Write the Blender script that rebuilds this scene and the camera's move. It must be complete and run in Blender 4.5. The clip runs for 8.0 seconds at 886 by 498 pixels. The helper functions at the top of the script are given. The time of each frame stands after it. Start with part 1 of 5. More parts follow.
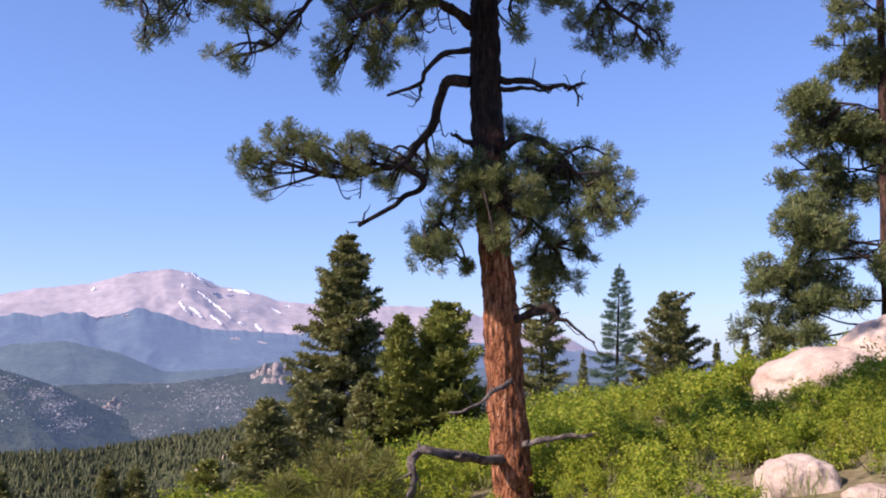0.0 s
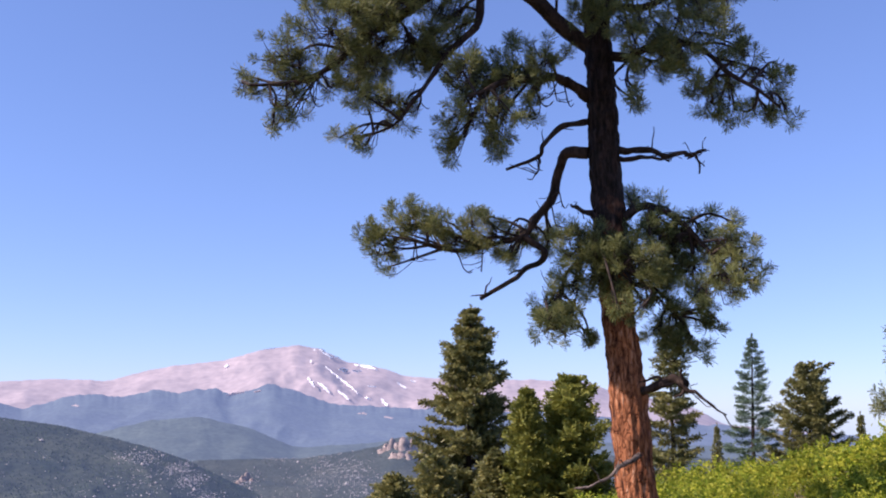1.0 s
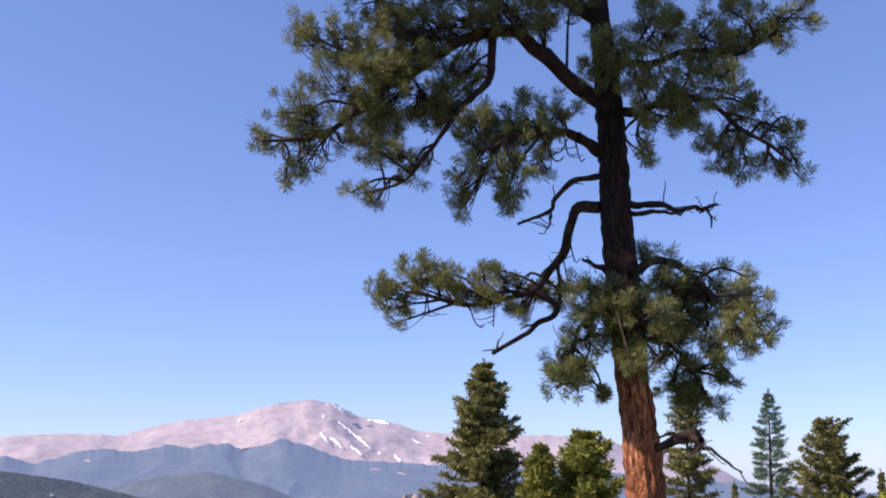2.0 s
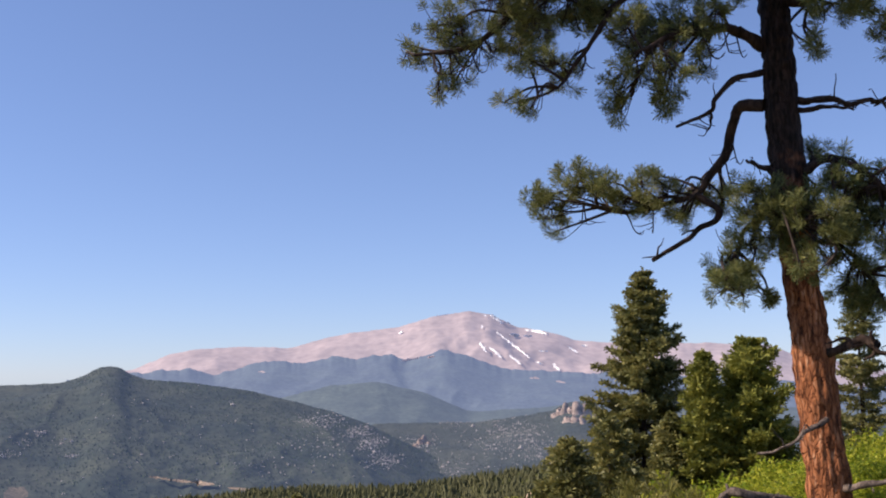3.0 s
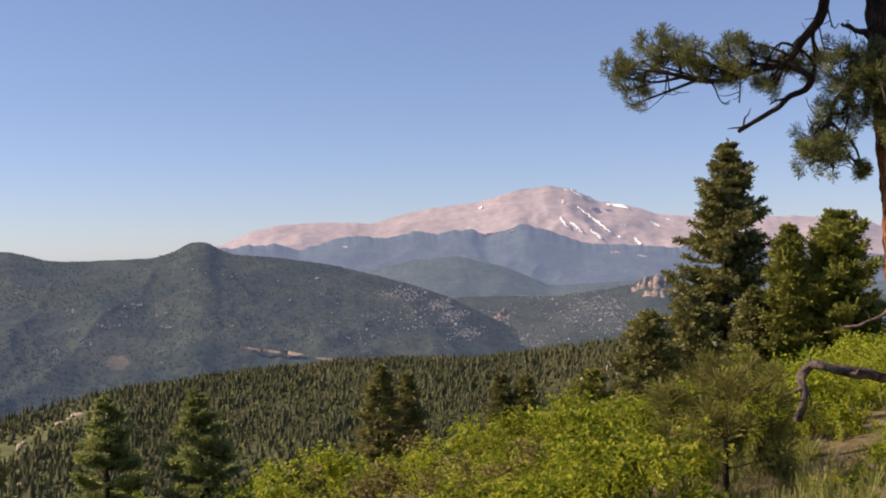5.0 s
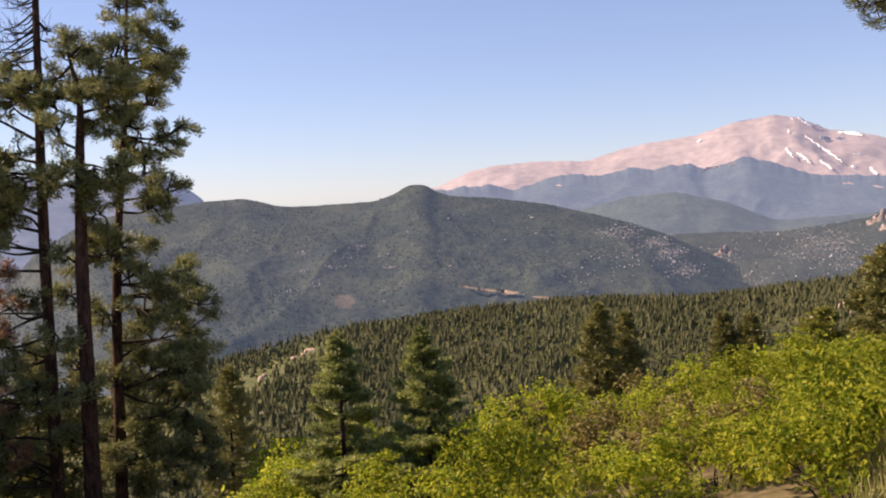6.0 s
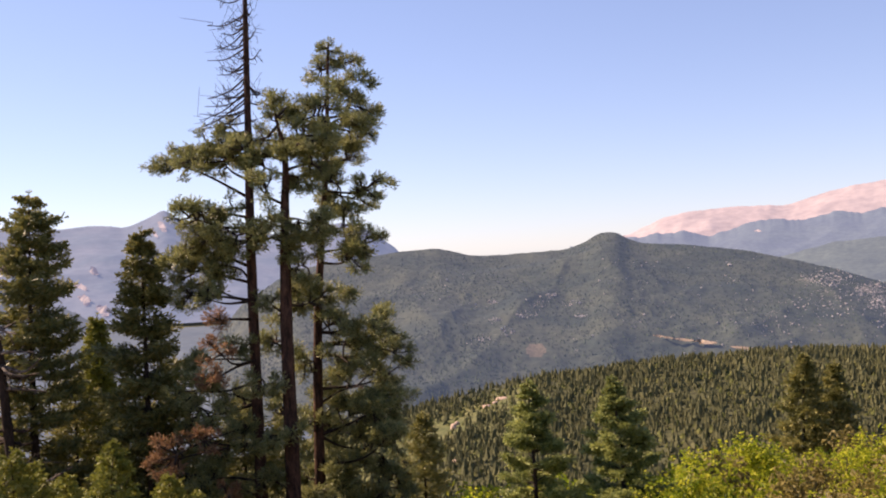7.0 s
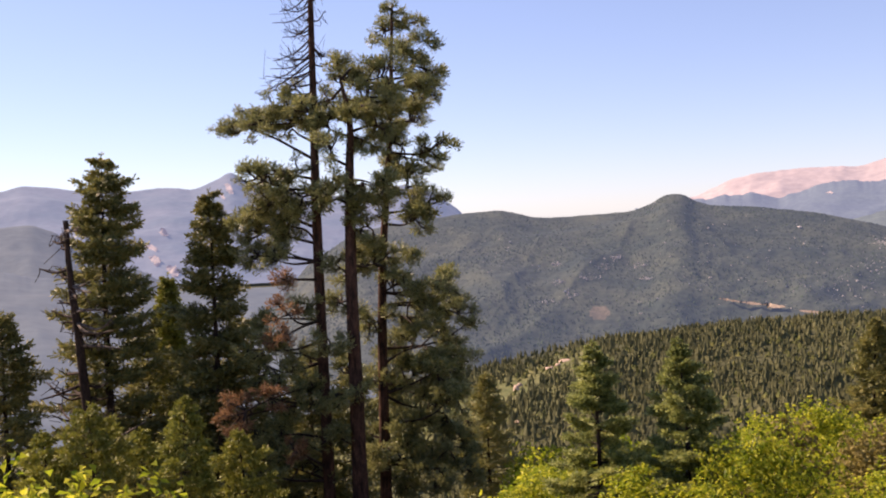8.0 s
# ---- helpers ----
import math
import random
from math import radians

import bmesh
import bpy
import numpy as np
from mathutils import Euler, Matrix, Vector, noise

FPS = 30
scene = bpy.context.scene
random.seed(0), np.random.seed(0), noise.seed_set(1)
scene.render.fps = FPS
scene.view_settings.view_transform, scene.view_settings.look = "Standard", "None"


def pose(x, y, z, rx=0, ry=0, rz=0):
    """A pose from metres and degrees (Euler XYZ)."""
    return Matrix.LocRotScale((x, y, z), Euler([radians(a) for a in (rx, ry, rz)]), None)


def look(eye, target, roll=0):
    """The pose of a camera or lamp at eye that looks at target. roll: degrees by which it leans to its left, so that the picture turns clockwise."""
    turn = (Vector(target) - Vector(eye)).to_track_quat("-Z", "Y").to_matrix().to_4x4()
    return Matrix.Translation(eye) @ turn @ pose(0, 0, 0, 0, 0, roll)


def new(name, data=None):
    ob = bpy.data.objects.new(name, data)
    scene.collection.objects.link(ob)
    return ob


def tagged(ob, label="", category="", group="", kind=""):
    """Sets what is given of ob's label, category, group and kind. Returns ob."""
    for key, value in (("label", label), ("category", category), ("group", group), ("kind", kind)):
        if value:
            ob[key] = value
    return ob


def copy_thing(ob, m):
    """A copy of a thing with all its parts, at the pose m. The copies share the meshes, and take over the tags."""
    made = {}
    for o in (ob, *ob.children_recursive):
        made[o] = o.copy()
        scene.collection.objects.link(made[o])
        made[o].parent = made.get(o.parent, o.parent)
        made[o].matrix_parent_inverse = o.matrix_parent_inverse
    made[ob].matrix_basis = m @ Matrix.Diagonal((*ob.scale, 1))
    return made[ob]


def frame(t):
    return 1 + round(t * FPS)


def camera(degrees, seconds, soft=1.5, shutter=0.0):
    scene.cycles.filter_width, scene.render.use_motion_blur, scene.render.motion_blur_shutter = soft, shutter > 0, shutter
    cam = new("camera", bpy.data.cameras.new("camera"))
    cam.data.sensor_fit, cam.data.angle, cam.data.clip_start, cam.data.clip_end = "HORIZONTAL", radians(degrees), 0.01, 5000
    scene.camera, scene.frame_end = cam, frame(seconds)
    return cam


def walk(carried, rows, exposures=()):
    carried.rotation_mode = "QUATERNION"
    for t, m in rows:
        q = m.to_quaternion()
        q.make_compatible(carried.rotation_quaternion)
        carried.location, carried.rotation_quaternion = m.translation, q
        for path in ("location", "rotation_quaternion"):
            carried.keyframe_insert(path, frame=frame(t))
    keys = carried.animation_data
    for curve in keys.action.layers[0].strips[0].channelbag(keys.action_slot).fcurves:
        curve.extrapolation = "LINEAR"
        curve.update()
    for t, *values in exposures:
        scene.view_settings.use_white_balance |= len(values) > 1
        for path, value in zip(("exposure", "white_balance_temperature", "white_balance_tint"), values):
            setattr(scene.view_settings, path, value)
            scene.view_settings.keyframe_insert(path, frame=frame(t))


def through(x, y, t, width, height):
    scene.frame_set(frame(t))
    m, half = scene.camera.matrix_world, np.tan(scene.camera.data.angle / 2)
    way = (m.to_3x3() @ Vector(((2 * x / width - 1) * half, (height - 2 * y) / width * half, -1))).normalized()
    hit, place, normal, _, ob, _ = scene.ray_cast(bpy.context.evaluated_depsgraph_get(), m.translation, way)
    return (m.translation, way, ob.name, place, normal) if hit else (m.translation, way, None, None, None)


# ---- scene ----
# The viewpoint: a person standing on a hillside, turning from right to left.
EYE = 1.6
FOV = 48.6
cam = camera(FOV, 8.0, soft=2.0)
# seconds, bearing to the left, pitch, roll (degrees), sway of the hand (metres)
TURNS = [
    (0.0, -0.09, 4.91, -0.11, -0.009, 0.026, 0.013), (0.5, 4.14, 7.86, -0.11, 0.004, -0.002, 0.012),
    (1.0, 7.13, 9.19, 0.22, 0.009, -0.014, 0.002), (1.2, 7.23, 11.32, 0.14, 0.012, -0.008, -0.005),
    (2.3, 8.99, 12.36, 0.1, 0.03, -0.005, 0.019), (2.5, 11.71, 10.16, -0.12, 0.026, -0.006, 0.024),
    (3.0, 17.02, 7.23, 0.52, -0.001, 0.001, -0.002), (3.5, 20.92, 5.03, 1.09, -0.009, 0.001, -0.01),
    (4.0, 20.6, 3.88, 0.96, -0.018, 0.009, -0.017), (4.2, 20.32, 3.36, 0.74, -0.019, 0.013, -0.02),
    (5.3, 24.03, -1.81, 0.12, 0.009, 0.03, -0.002), (5.5, 26.94, -2.87, 0.27, -0.005, 0.032, -0.003),
    (6.0, 34.32, -3.26, 2.2, -0.028, 0.016, -0.009), (6.5, 40.74, -0.88, 2.96, -0.014, -0.001, 0.002),
    (7.0, 45.29, 0.06, 2.89, -0.004, -0.017, 0.002), (7.5, 47.28, -0.79, 3.0, 0.01, -0.034, 0.002),
    (8.0, 49.09, -1.98, 2.83, 0.005, -0.039, -0.008),
]


def turn_pose(yaw, pitch, roll, dx, dy, dz):
    return Matrix.Translation((dx, dy, EYE + dz)) @ pose(0, 0, 0, 0, 0, yaw) @ pose(0, 0, 0, 90 + pitch) @ pose(0, 0, 0, 0, 0, -roll)


EXPOSURES = [(0.0, 0.61, 5800, 26), (1.0, 0.65, 5950, 28), (2.5, 0.61, 6200, 23), (3.5, 0.25, 6700, 18), (4.2, 0.26, 6950, 18), (5.5, 0.41, 7250, 22), (6.5, 0.8, 7750, 26), (8.0, 0.85, 7700, 29)]
walk(cam, [(t, turn_pose(*row)) for t, *row in TURNS], EXPOSURES)

# ---- sky and sun: a clear morning, sun to the left and a little behind ----
SUN_BEARING, SUN_RISE = 111.0, 38.0
world = bpy.data.worlds.new("sky")
scene.world = world
world.use_nodes = True
wn = world.node_tree.nodes
sky = wn.new("ShaderNodeTexSky")
sky.sky_type = "NISHITA"
sky.sun_disc = False
sky.sun_elevation = radians(SUN_RISE)
sky.sun_rotation = radians(-SUN_BEARING)
sky.altitude, sky.air_density, sky.dust_density, sky.ozone_density = 1500, 1.0, 0.25, 2.0
wn["Background"].inputs[1].default_value = 0.125
clear_air = wn.new("ShaderNodeMix")
clear_air.data_type, clear_air.blend_type = "RGBA", "MULTIPLY"
clear_air.inputs["Factor"].default_value = 1.0
clear_air.inputs["B"].default_value = (0.87, 1.12, 1.64, 1)
world.node_tree.links.new(sky.outputs[0], clear_air.inputs["A"])
summer_haze = wn.new("ShaderNodeGamma")
summer_haze.inputs[1].default_value = 0.7
world.node_tree.links.new(clear_air.outputs["Result"], summer_haze.inputs[0])
world.node_tree.links.new(summer_haze.outputs[0], wn["Background"].inputs[0])
sun = new("sun", bpy.data.lights.new("sun", "SUN"))
sun.data.energy, sun.data.angle, sun.data.color = 5.0, radians(0.6), (1.0, 0.88, 0.7)
sb, sr = radians(SUN_BEARING), radians(SUN_RISE)
SUN_WAY = Vector((-math.sin(sb) * math.cos(sr), math.cos(sb) * math.cos(sr), math.sin(sr)))
sun.matrix_world = look((-20, -20, 40), Vector((-20, -20, 40)) - SUN_WAY)

# ---- small numeric helpers ----
RNG = np.random.default_rng(7)


def sight(bearing, rise, d):
    """The place at d metres of level distance, at a bearing to the left and a rise above the level of the eye."""
    a = radians(bearing)
    return Vector((-math.sin(a) * d, math.cos(a) * d, EYE + d * math.tan(radians(rise))))


def hash2(ix, iy, seed):
    h = (ix.astype(np.int64) * 374761393 + iy.astype(np.int64) * 668265263 + seed * 1442695041) & 0x7FFFFFFF
    h = ((h ^ (h >> 13)) * 1274126177) & 0x7FFFFFFF
    return ((h ^ (h >> 16)) & 0xFFFF) / 65535.0


def vnoise(x, y, seed=0):
    ix, iy = np.floor(x), np.floor(y)
    fx, fy = x - ix, y - iy
    fx, fy = fx * fx * (3 - 2 * fx), fy * fy * (3 - 2 * fy)
    a, b = hash2(ix, iy, seed), hash2(ix + 1, iy, seed)
    c, d = hash2(ix, iy + 1, seed), hash2(ix + 1, iy + 1, seed)
    return (a + (b - a) * fx) * (1 - fy) + (c + (d - c) * fx) * fy


def fbm(x, y, octaves=5, seed=0, ridged=False):
    total, amp, norm = 0.0, 1.0, 0.0
    for o in range(octaves):
        ca, sa = math.cos(0.65 * o + 0.4) * 2 ** o, math.sin(0.65 * o + 0.4) * 2 ** o
        v = vnoise(x * ca - y * sa + 17.3 * o, x * sa + y * ca - 9.1 * o, seed + o)
        v = 1 - np.abs(2 * v - 1) if ridged else v
        total, norm, amp = total + v * amp, norm + amp, amp * 0.5
    return total / norm


def smooth(a, b, x):
    u = np.clip((x - a) / (b - a), 0, 1)
    return u * u * (3 - 2 * u)


# ---- the shape of the land ----
def ridge_rise(az):
    """Rise of the wooded spur across the gully, bearing by bearing."""
    return np.interp(az, [-60, -20, -4, 6, 12.4, 20, 25, 30, 35, 40.6, 44.3, 48.5, 56, 75, 110],
                     [-5, -4.2, -5.0, -5.5, -6.1, -6.9, -7.0, -7.4, -7.8, -8.45, -9.2, -10.2, -12.2, -14, -14])


def land(x, y):
    x, y = np.asarray(x, float), np.asarray(y, float)
    d = np.hypot(x, y)
    az = np.degrees(np.arctan2(-x, y))
    w = 0.25 + 0.75 * smooth(-6, 12, az)
    xc = np.where(x > 7, 7 + 3 * np.tanh((x - 7) / 3), x)
    near = 0.24 * xc - 0.04 * y - w * 0.0035 * np.maximum(0, d - 8) ** 2
    near = near + 0.22 * (fbm(x / 2.6, y / 2.6, 3, 3) - 0.5) * smooth(1, 5, d) + 0.5 * (fbm(x / 9, y / 9, 3, 5) - 0.5) * smooth(3, 9, d)
    rr = ridge_rise(az)
    z150 = EYE + 150 * np.tan(np.radians(rr - 9.5))
    z290 = EYE + 290 * np.tan(np.radians(rr - 5.5))
    z420 = EYE + 420 * np.tan(np.radians(rr))
    zmid = z150 + (z290 - z150) * smooth(150, 290, d) + (z420 - z290) * np.clip((d - 290) / 130, 0, 1) + 7 * (fbm(x / 60, y / 60, 4, 11) - 0.5) * smooth(60, 150, d)
    k = smooth(22, 130, d)
    z = near * (1 - k) + zmid * k
    z = np.where(d < 130, np.maximum(z, near * (1 - k) + zmid * k), zmid)
    deep = -185 + 20 * fbm(x / 400, y / 400, 3, 21)
    return z + (deep - z) * smooth(430, 850, d)


def height(x, y):
    return float(land(np.array([x]), np.array([y]))[0])


# ---- materials ----
def mat(name, dark, light, scale, rough=0.85, fine=None, bump=0.0, bump_scale=None, spec=0.25, stretch=(1, 1, 1), vary=0.0, haze_glow=None, grain_amount=0.37):
    """A procedural surface: two colours over broad noise, darker or lighter grain over fine noise, relief, and for far
    slopes an emission that paints haze.
    """
    m = bpy.data.materials.new(name)
    m.use_nodes = True
    n, l = m.node_tree.nodes, m.node_tree.links
    bsdf = n["Principled BSDF"]
    geo = n.new("ShaderNodeNewGeometry")
    mp = n.new("ShaderNodeMapping")
    mp.inputs["Scale"].default_value = stretch
    l.new(geo.outputs["Position"], mp.inputs["Vector"])
    broad = n.new("ShaderNodeTexNoise")
    broad.inputs["Scale"].default_value, broad.inputs["Detail"].default_value, broad.inputs["Roughness"].default_value = scale, 6, 0.65
    l.new(mp.outputs[0], broad.inputs["Vector"])
    ramp = n.new("ShaderNodeValToRGB")
    ramp.color_ramp.elements[0].position, ramp.color_ramp.elements[1].position = 0.36, 0.64
    ramp.color_ramp.elements[0].color, ramp.color_ramp.elements[1].color = (*dark, 1), (*light, 1)
    l.new(broad.outputs[0], ramp.inputs[0])
    colour = ramp.outputs[0]
    if fine:
        grain = n.new("ShaderNodeTexNoise")
        grain.inputs["Scale"].default_value, grain.inputs["Detail"].default_value = fine, 4
        l.new(mp.outputs[0], grain.inputs["Vector"])
        gr = n.new("ShaderNodeMapRange")
        gr.inputs["From Min"].default_value, gr.inputs["From Max"].default_value = 0.3, 0.7
        gr.inputs["To Min"].default_value, gr.inputs["To Max"].default_value = 1 - grain_amount, 1 + grain_amount
        l.new(grain.outputs[0], gr.inputs["Value"])
        mul = n.new("ShaderNodeMix")
        mul.data_type, mul.blend_type = "RGBA", "MULTIPLY"
        mul.inputs["Factor"].default_value = 1.0
        l.new(colour, mul.inputs["A"])
        l.new(gr.outputs[0], mul.inputs["B"])
        colour = mul.outputs["Result"]
    if vary:
        info = n.new("ShaderNodeObjectInfo")
        vr = n.new("ShaderNodeMapRange")
        vr.inputs["To Min"].default_value, vr.inputs["To Max"].default_value = 1 - vary, 1 + vary
        l.new(info.outputs["Random"], vr.inputs["Value"])
        mv = n.new("ShaderNodeMix")
        mv.data_type, mv.blend_type = "RGBA", "MULTIPLY"
        mv.inputs["Factor"].default_value = 1.0
        l.new(colour, mv.inputs["A"])
        l.new(vr.outputs[0], mv.inputs["B"])
        colour = mv.outputs["Result"]
    l.new(colour, bsdf.inputs["Base Color"])
    bsdf.inputs["Roughness"].default_value = rough
    bsdf.inputs["Specular IOR Level"].default_value = spec
    if bump:
        bt = n.new("ShaderNodeTexNoise")
        bt.inputs["Scale"].default_value, bt.inputs["Detail"].default_value = bump_scale or (fine or scale) * 1.5, 6
        l.new(mp.outputs[0], bt.inputs["Vector"])
        bp = n.new("ShaderNodeBump")
        bp.inputs["Strength"].default_value, bp.inputs["Distance"].default_value = 0.8, bump
        l.new(bt.outputs[0], bp.inputs["Height"])
        l.new(bp.outputs[0], bsdf.inputs["Normal"])
    if haze_glow:
        bsdf.inputs["Emission Color"].default_value = (*haze_glow[:3], 1)
        bsdf.inputs["Emission Strength"].default_value = haze_glow[3]
    return m


def leaf_mat(name, stops, through=0.3, rough=0.55, scale=0.9, spec=0.3, vary=0.12, haze_glow=None):
    """Leaves and needles: a colour for each leaf out of a few, patches of tone, light passing through, and for far
    trees an emission that paints haze.
    """
    m = bpy.data.materials.new(name)
    m.use_nodes = True
    n, l = m.node_tree.nodes, m.node_tree.links
    bsdf, out = n["Principled BSDF"], n["Material Output"]
    geo = n.new("ShaderNodeNewGeometry")
    patch = n.new("ShaderNodeTexNoise")
    patch.inputs["Scale"].default_value, patch.inputs["Detail"].default_value = scale, 3
    l.new(geo.outputs["Position"], patch.inputs["Vector"])
    info = n.new("ShaderNodeObjectInfo")
    mixv = n.new("ShaderNodeMath")
    mixv.operation = "MULTIPLY_ADD"
    mixv.inputs[1].default_value, mixv.inputs[2].default_value = 0.5, -0.02
    l.new(geo.outputs["Random Per Island"], mixv.inputs[0])
    add = n.new("ShaderNodeMath")
    add.operation = "MULTIPLY_ADD"
    add.inputs[1].default_value = 0.55
    l.new(patch.outputs[0], add.inputs[0])
    l.new(mixv.outputs[0], add.inputs[2])
    ramp = n.new("ShaderNodeValToRGB")
    els = ramp.color_ramp.elements
    while len(els) < len(stops):
        els.new(0.5)
    for e, (p, c) in zip(els, stops):
        e.position, e.color = p, (*c, 1)
    l.new(add.outputs[0], ramp.inputs[0])
    vr = n.new("ShaderNodeMapRange")
    vr.inputs["To Min"].default_value, vr.inputs["To Max"].default_value = 1 - vary, 1 + vary
    l.new(info.outputs["Random"], vr.inputs["Value"])
    mv = n.new("ShaderNodeMix")
    mv.data_type, mv.blend_type = "RGBA", "MULTIPLY"
    mv.inputs["Factor"].default_value = 1.0
    l.new(ramp.outputs[0], mv.inputs["A"])
    l.new(vr.outputs[0], mv.inputs["B"])
    l.new(mv.outputs["Result"], bsdf.inputs["Base Color"])
    bsdf.inputs["Roughness"].default_value = rough
    bsdf.inputs["Specular IOR Level"].default_value = spec
    if haze_glow:
        bsdf.inputs["Emission Color"].default_value = (*haze_glow[:3], 1)
        bsdf.inputs["Emission Strength"].default_value = haze_glow[3]
    tr = n.new("ShaderNodeBsdfTranslucent")
    l.new(mv.outputs["Result"], tr.inputs["Color"])
    ms = n.new("ShaderNodeMixShader")
    ms.inputs[0].default_value = through
    l.new(bsdf.outputs[0], ms.inputs[1])
    l.new(tr.outputs[0], ms.inputs[2])
    l.new(ms.outputs[0], out.inputs["Surface"])
    return m


M_NEEDLE = leaf_mat("pine_needles", [(0.15, (0.06, 0.085, 0.034)), (0.5, (0.165, 0.185, 0.062)), (0.75, (0.3, 0.295, 0.1)), (0.95, (0.44, 0.36, 0.15))], 0.3, 0.5, 0.9, 0.25)
M_NEEDLE_FAR = leaf_mat("pine_needles_shaded", [(0.15, (0.09, 0.108, 0.045)), (0.5, (0.225, 0.24, 0.095)), (0.8, (0.4, 0.38, 0.155))], 0.34, 0.45)
M_BROWN = leaf_mat("dead_needles", [(0.2, (0.16, 0.085, 0.045)), (0.6, (0.3, 0.17, 0.09)), (0.9, (0.44, 0.3, 0.17))], 0.35, 0.7)
M_FIR = leaf_mat("fir_needles", [(0.15, (0.075, 0.09, 0.034)), (0.5, (0.19, 0.19, 0.06)), (0.8, (0.34, 0.295, 0.095))], 0.27, 0.5)
M_FIR_WARM = leaf_mat("juniper_sprays", [(0.15, (0.1, 0.12, 0.026)), (0.5, (0.24, 0.25, 0.045)), (0.85, (0.351, 0.325, 0.065))], 0.25, 0.55)
M_FIR_BLUE = leaf_mat("spruce_needles", [(0.15, (0.065, 0.111, 0.0715)), (0.55, (0.13, 0.189, 0.111)), (0.85, (0.221, 0.273, 0.156))], 0.2, 0.5)
M_OAK = leaf_mat("oak_leaves", [(0.15, (0.065, 0.11, 0.011)), (0.42, (0.235, 0.295, 0.023)), (0.7, (0.48, 0.47, 0.048)), (0.95, (0.58, 0.53, 0.11))], 0.52, 0.5, 1.4, 0.2, 0.22)
M_SPRUCE = leaf_mat("young_spruce_needles", [(0.15, (0.09, 0.12, 0.036)), (0.5, (0.28, 0.315, 0.095)), (0.8, (0.52, 0.53, 0.18))], 0.36, 0.5, 1.5)
M_YOUNG = leaf_mat("young_pine_needles", [(0.15, (0.06, 0.07, 0.02)), (0.5, (0.17, 0.17, 0.04)), (0.85, (0.36, 0.3, 0.08))], 0.32, 0.55, 2.0, 0.2)
M_GRASS = leaf_mat("dry_grass", [(0.15, (0.12, 0.16, 0.03)), (0.5, (0.26, 0.27, 0.07)), (0.85, (0.42, 0.36, 0.16))], 0.3, 0.6, 1.2)
M_BARK_DARK = mat("dark_bark", (0.02, 0.014, 0.011), (0.06, 0.038, 0.028), 9.0, 0.9, 40.0, 0.01, 30.0, 0.2, (1, 1, 0.3))
M_BARK_RED = mat("red_brown_bark", (0.022, 0.012, 0.009), (0.11, 0.055, 0.036), 9.0, 0.9, 40.0, 0.01, 30.0, 0.2, (1, 1, 0.3))
M_TWIG = mat("twig_bark", (0.022, 0.016, 0.013), (0.065, 0.046, 0.036), 14.0, 0.9, 60.0)
M_DEAD = mat("weathered_wood", (0.028, 0.02, 0.016), (0.2, 0.155, 0.125), 9.0, 0.85, 50.0, 0.01, 40.0)
M_GRANITE = mat("pink_granite", (0.36, 0.24, 0.175), (0.56, 0.43, 0.33), 1.6, 0.85, 45.0, 0.02, 14.0, grain_amount=0.16)
M_SOIL = mat("hillside_soil", (0.1, 0.075, 0.04), (0.2, 0.16, 0.08), 0.6, 0.95, 9.0, 0.04, 5.0)
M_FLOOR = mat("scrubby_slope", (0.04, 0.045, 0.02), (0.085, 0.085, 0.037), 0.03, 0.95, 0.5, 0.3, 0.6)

M_MEADOW = mat("dry_meadow", (0.07, 0.085, 0.03), (0.15, 0.145, 0.06), 0.06, 0.95, 0.6, 0.2, 0.8)


# ---- mesh helpers ----
def mesh_object(name, verts, faces, material, smooth_faces=True):
    """A mesh from arrays of corners and faces (all faces of one arity)."""
    verts, faces = np.asarray(verts, np.float32), np.asarray(faces, np.int32)
    me = bpy.data.meshes.new(name)
    nf, k = faces.shape
    me.vertices.add(len(verts))
    me.vertices.foreach_set("co", verts.ravel())
    me.loops.add(nf * k)
    me.loops.foreach_set("vertex_index", faces.ravel())
    me.polygons.add(nf)
    me.polygons.foreach_set("loop_start", np.arange(0, nf * k, k, dtype=np.int32))
    me.polygons.foreach_set("use_smooth", np.full(nf, smooth_faces))
    me.update(calc_edges=True)
    me.materials.append(material)
    return new(name, me)


def under(ob, parent, label=""):
    ob.parent = parent
    ob.matrix_parent_inverse = parent.matrix_basis.inverted()
    if label:
        ob["label"] = label
    return ob


def thing(name, place, label, category, group="", kind=""):
    ob = new(name)
    ob.matrix_basis = Matrix.Translation(place)
    ob.empty_display_size = 0.3
    return tagged(ob, label, category, group, kind)


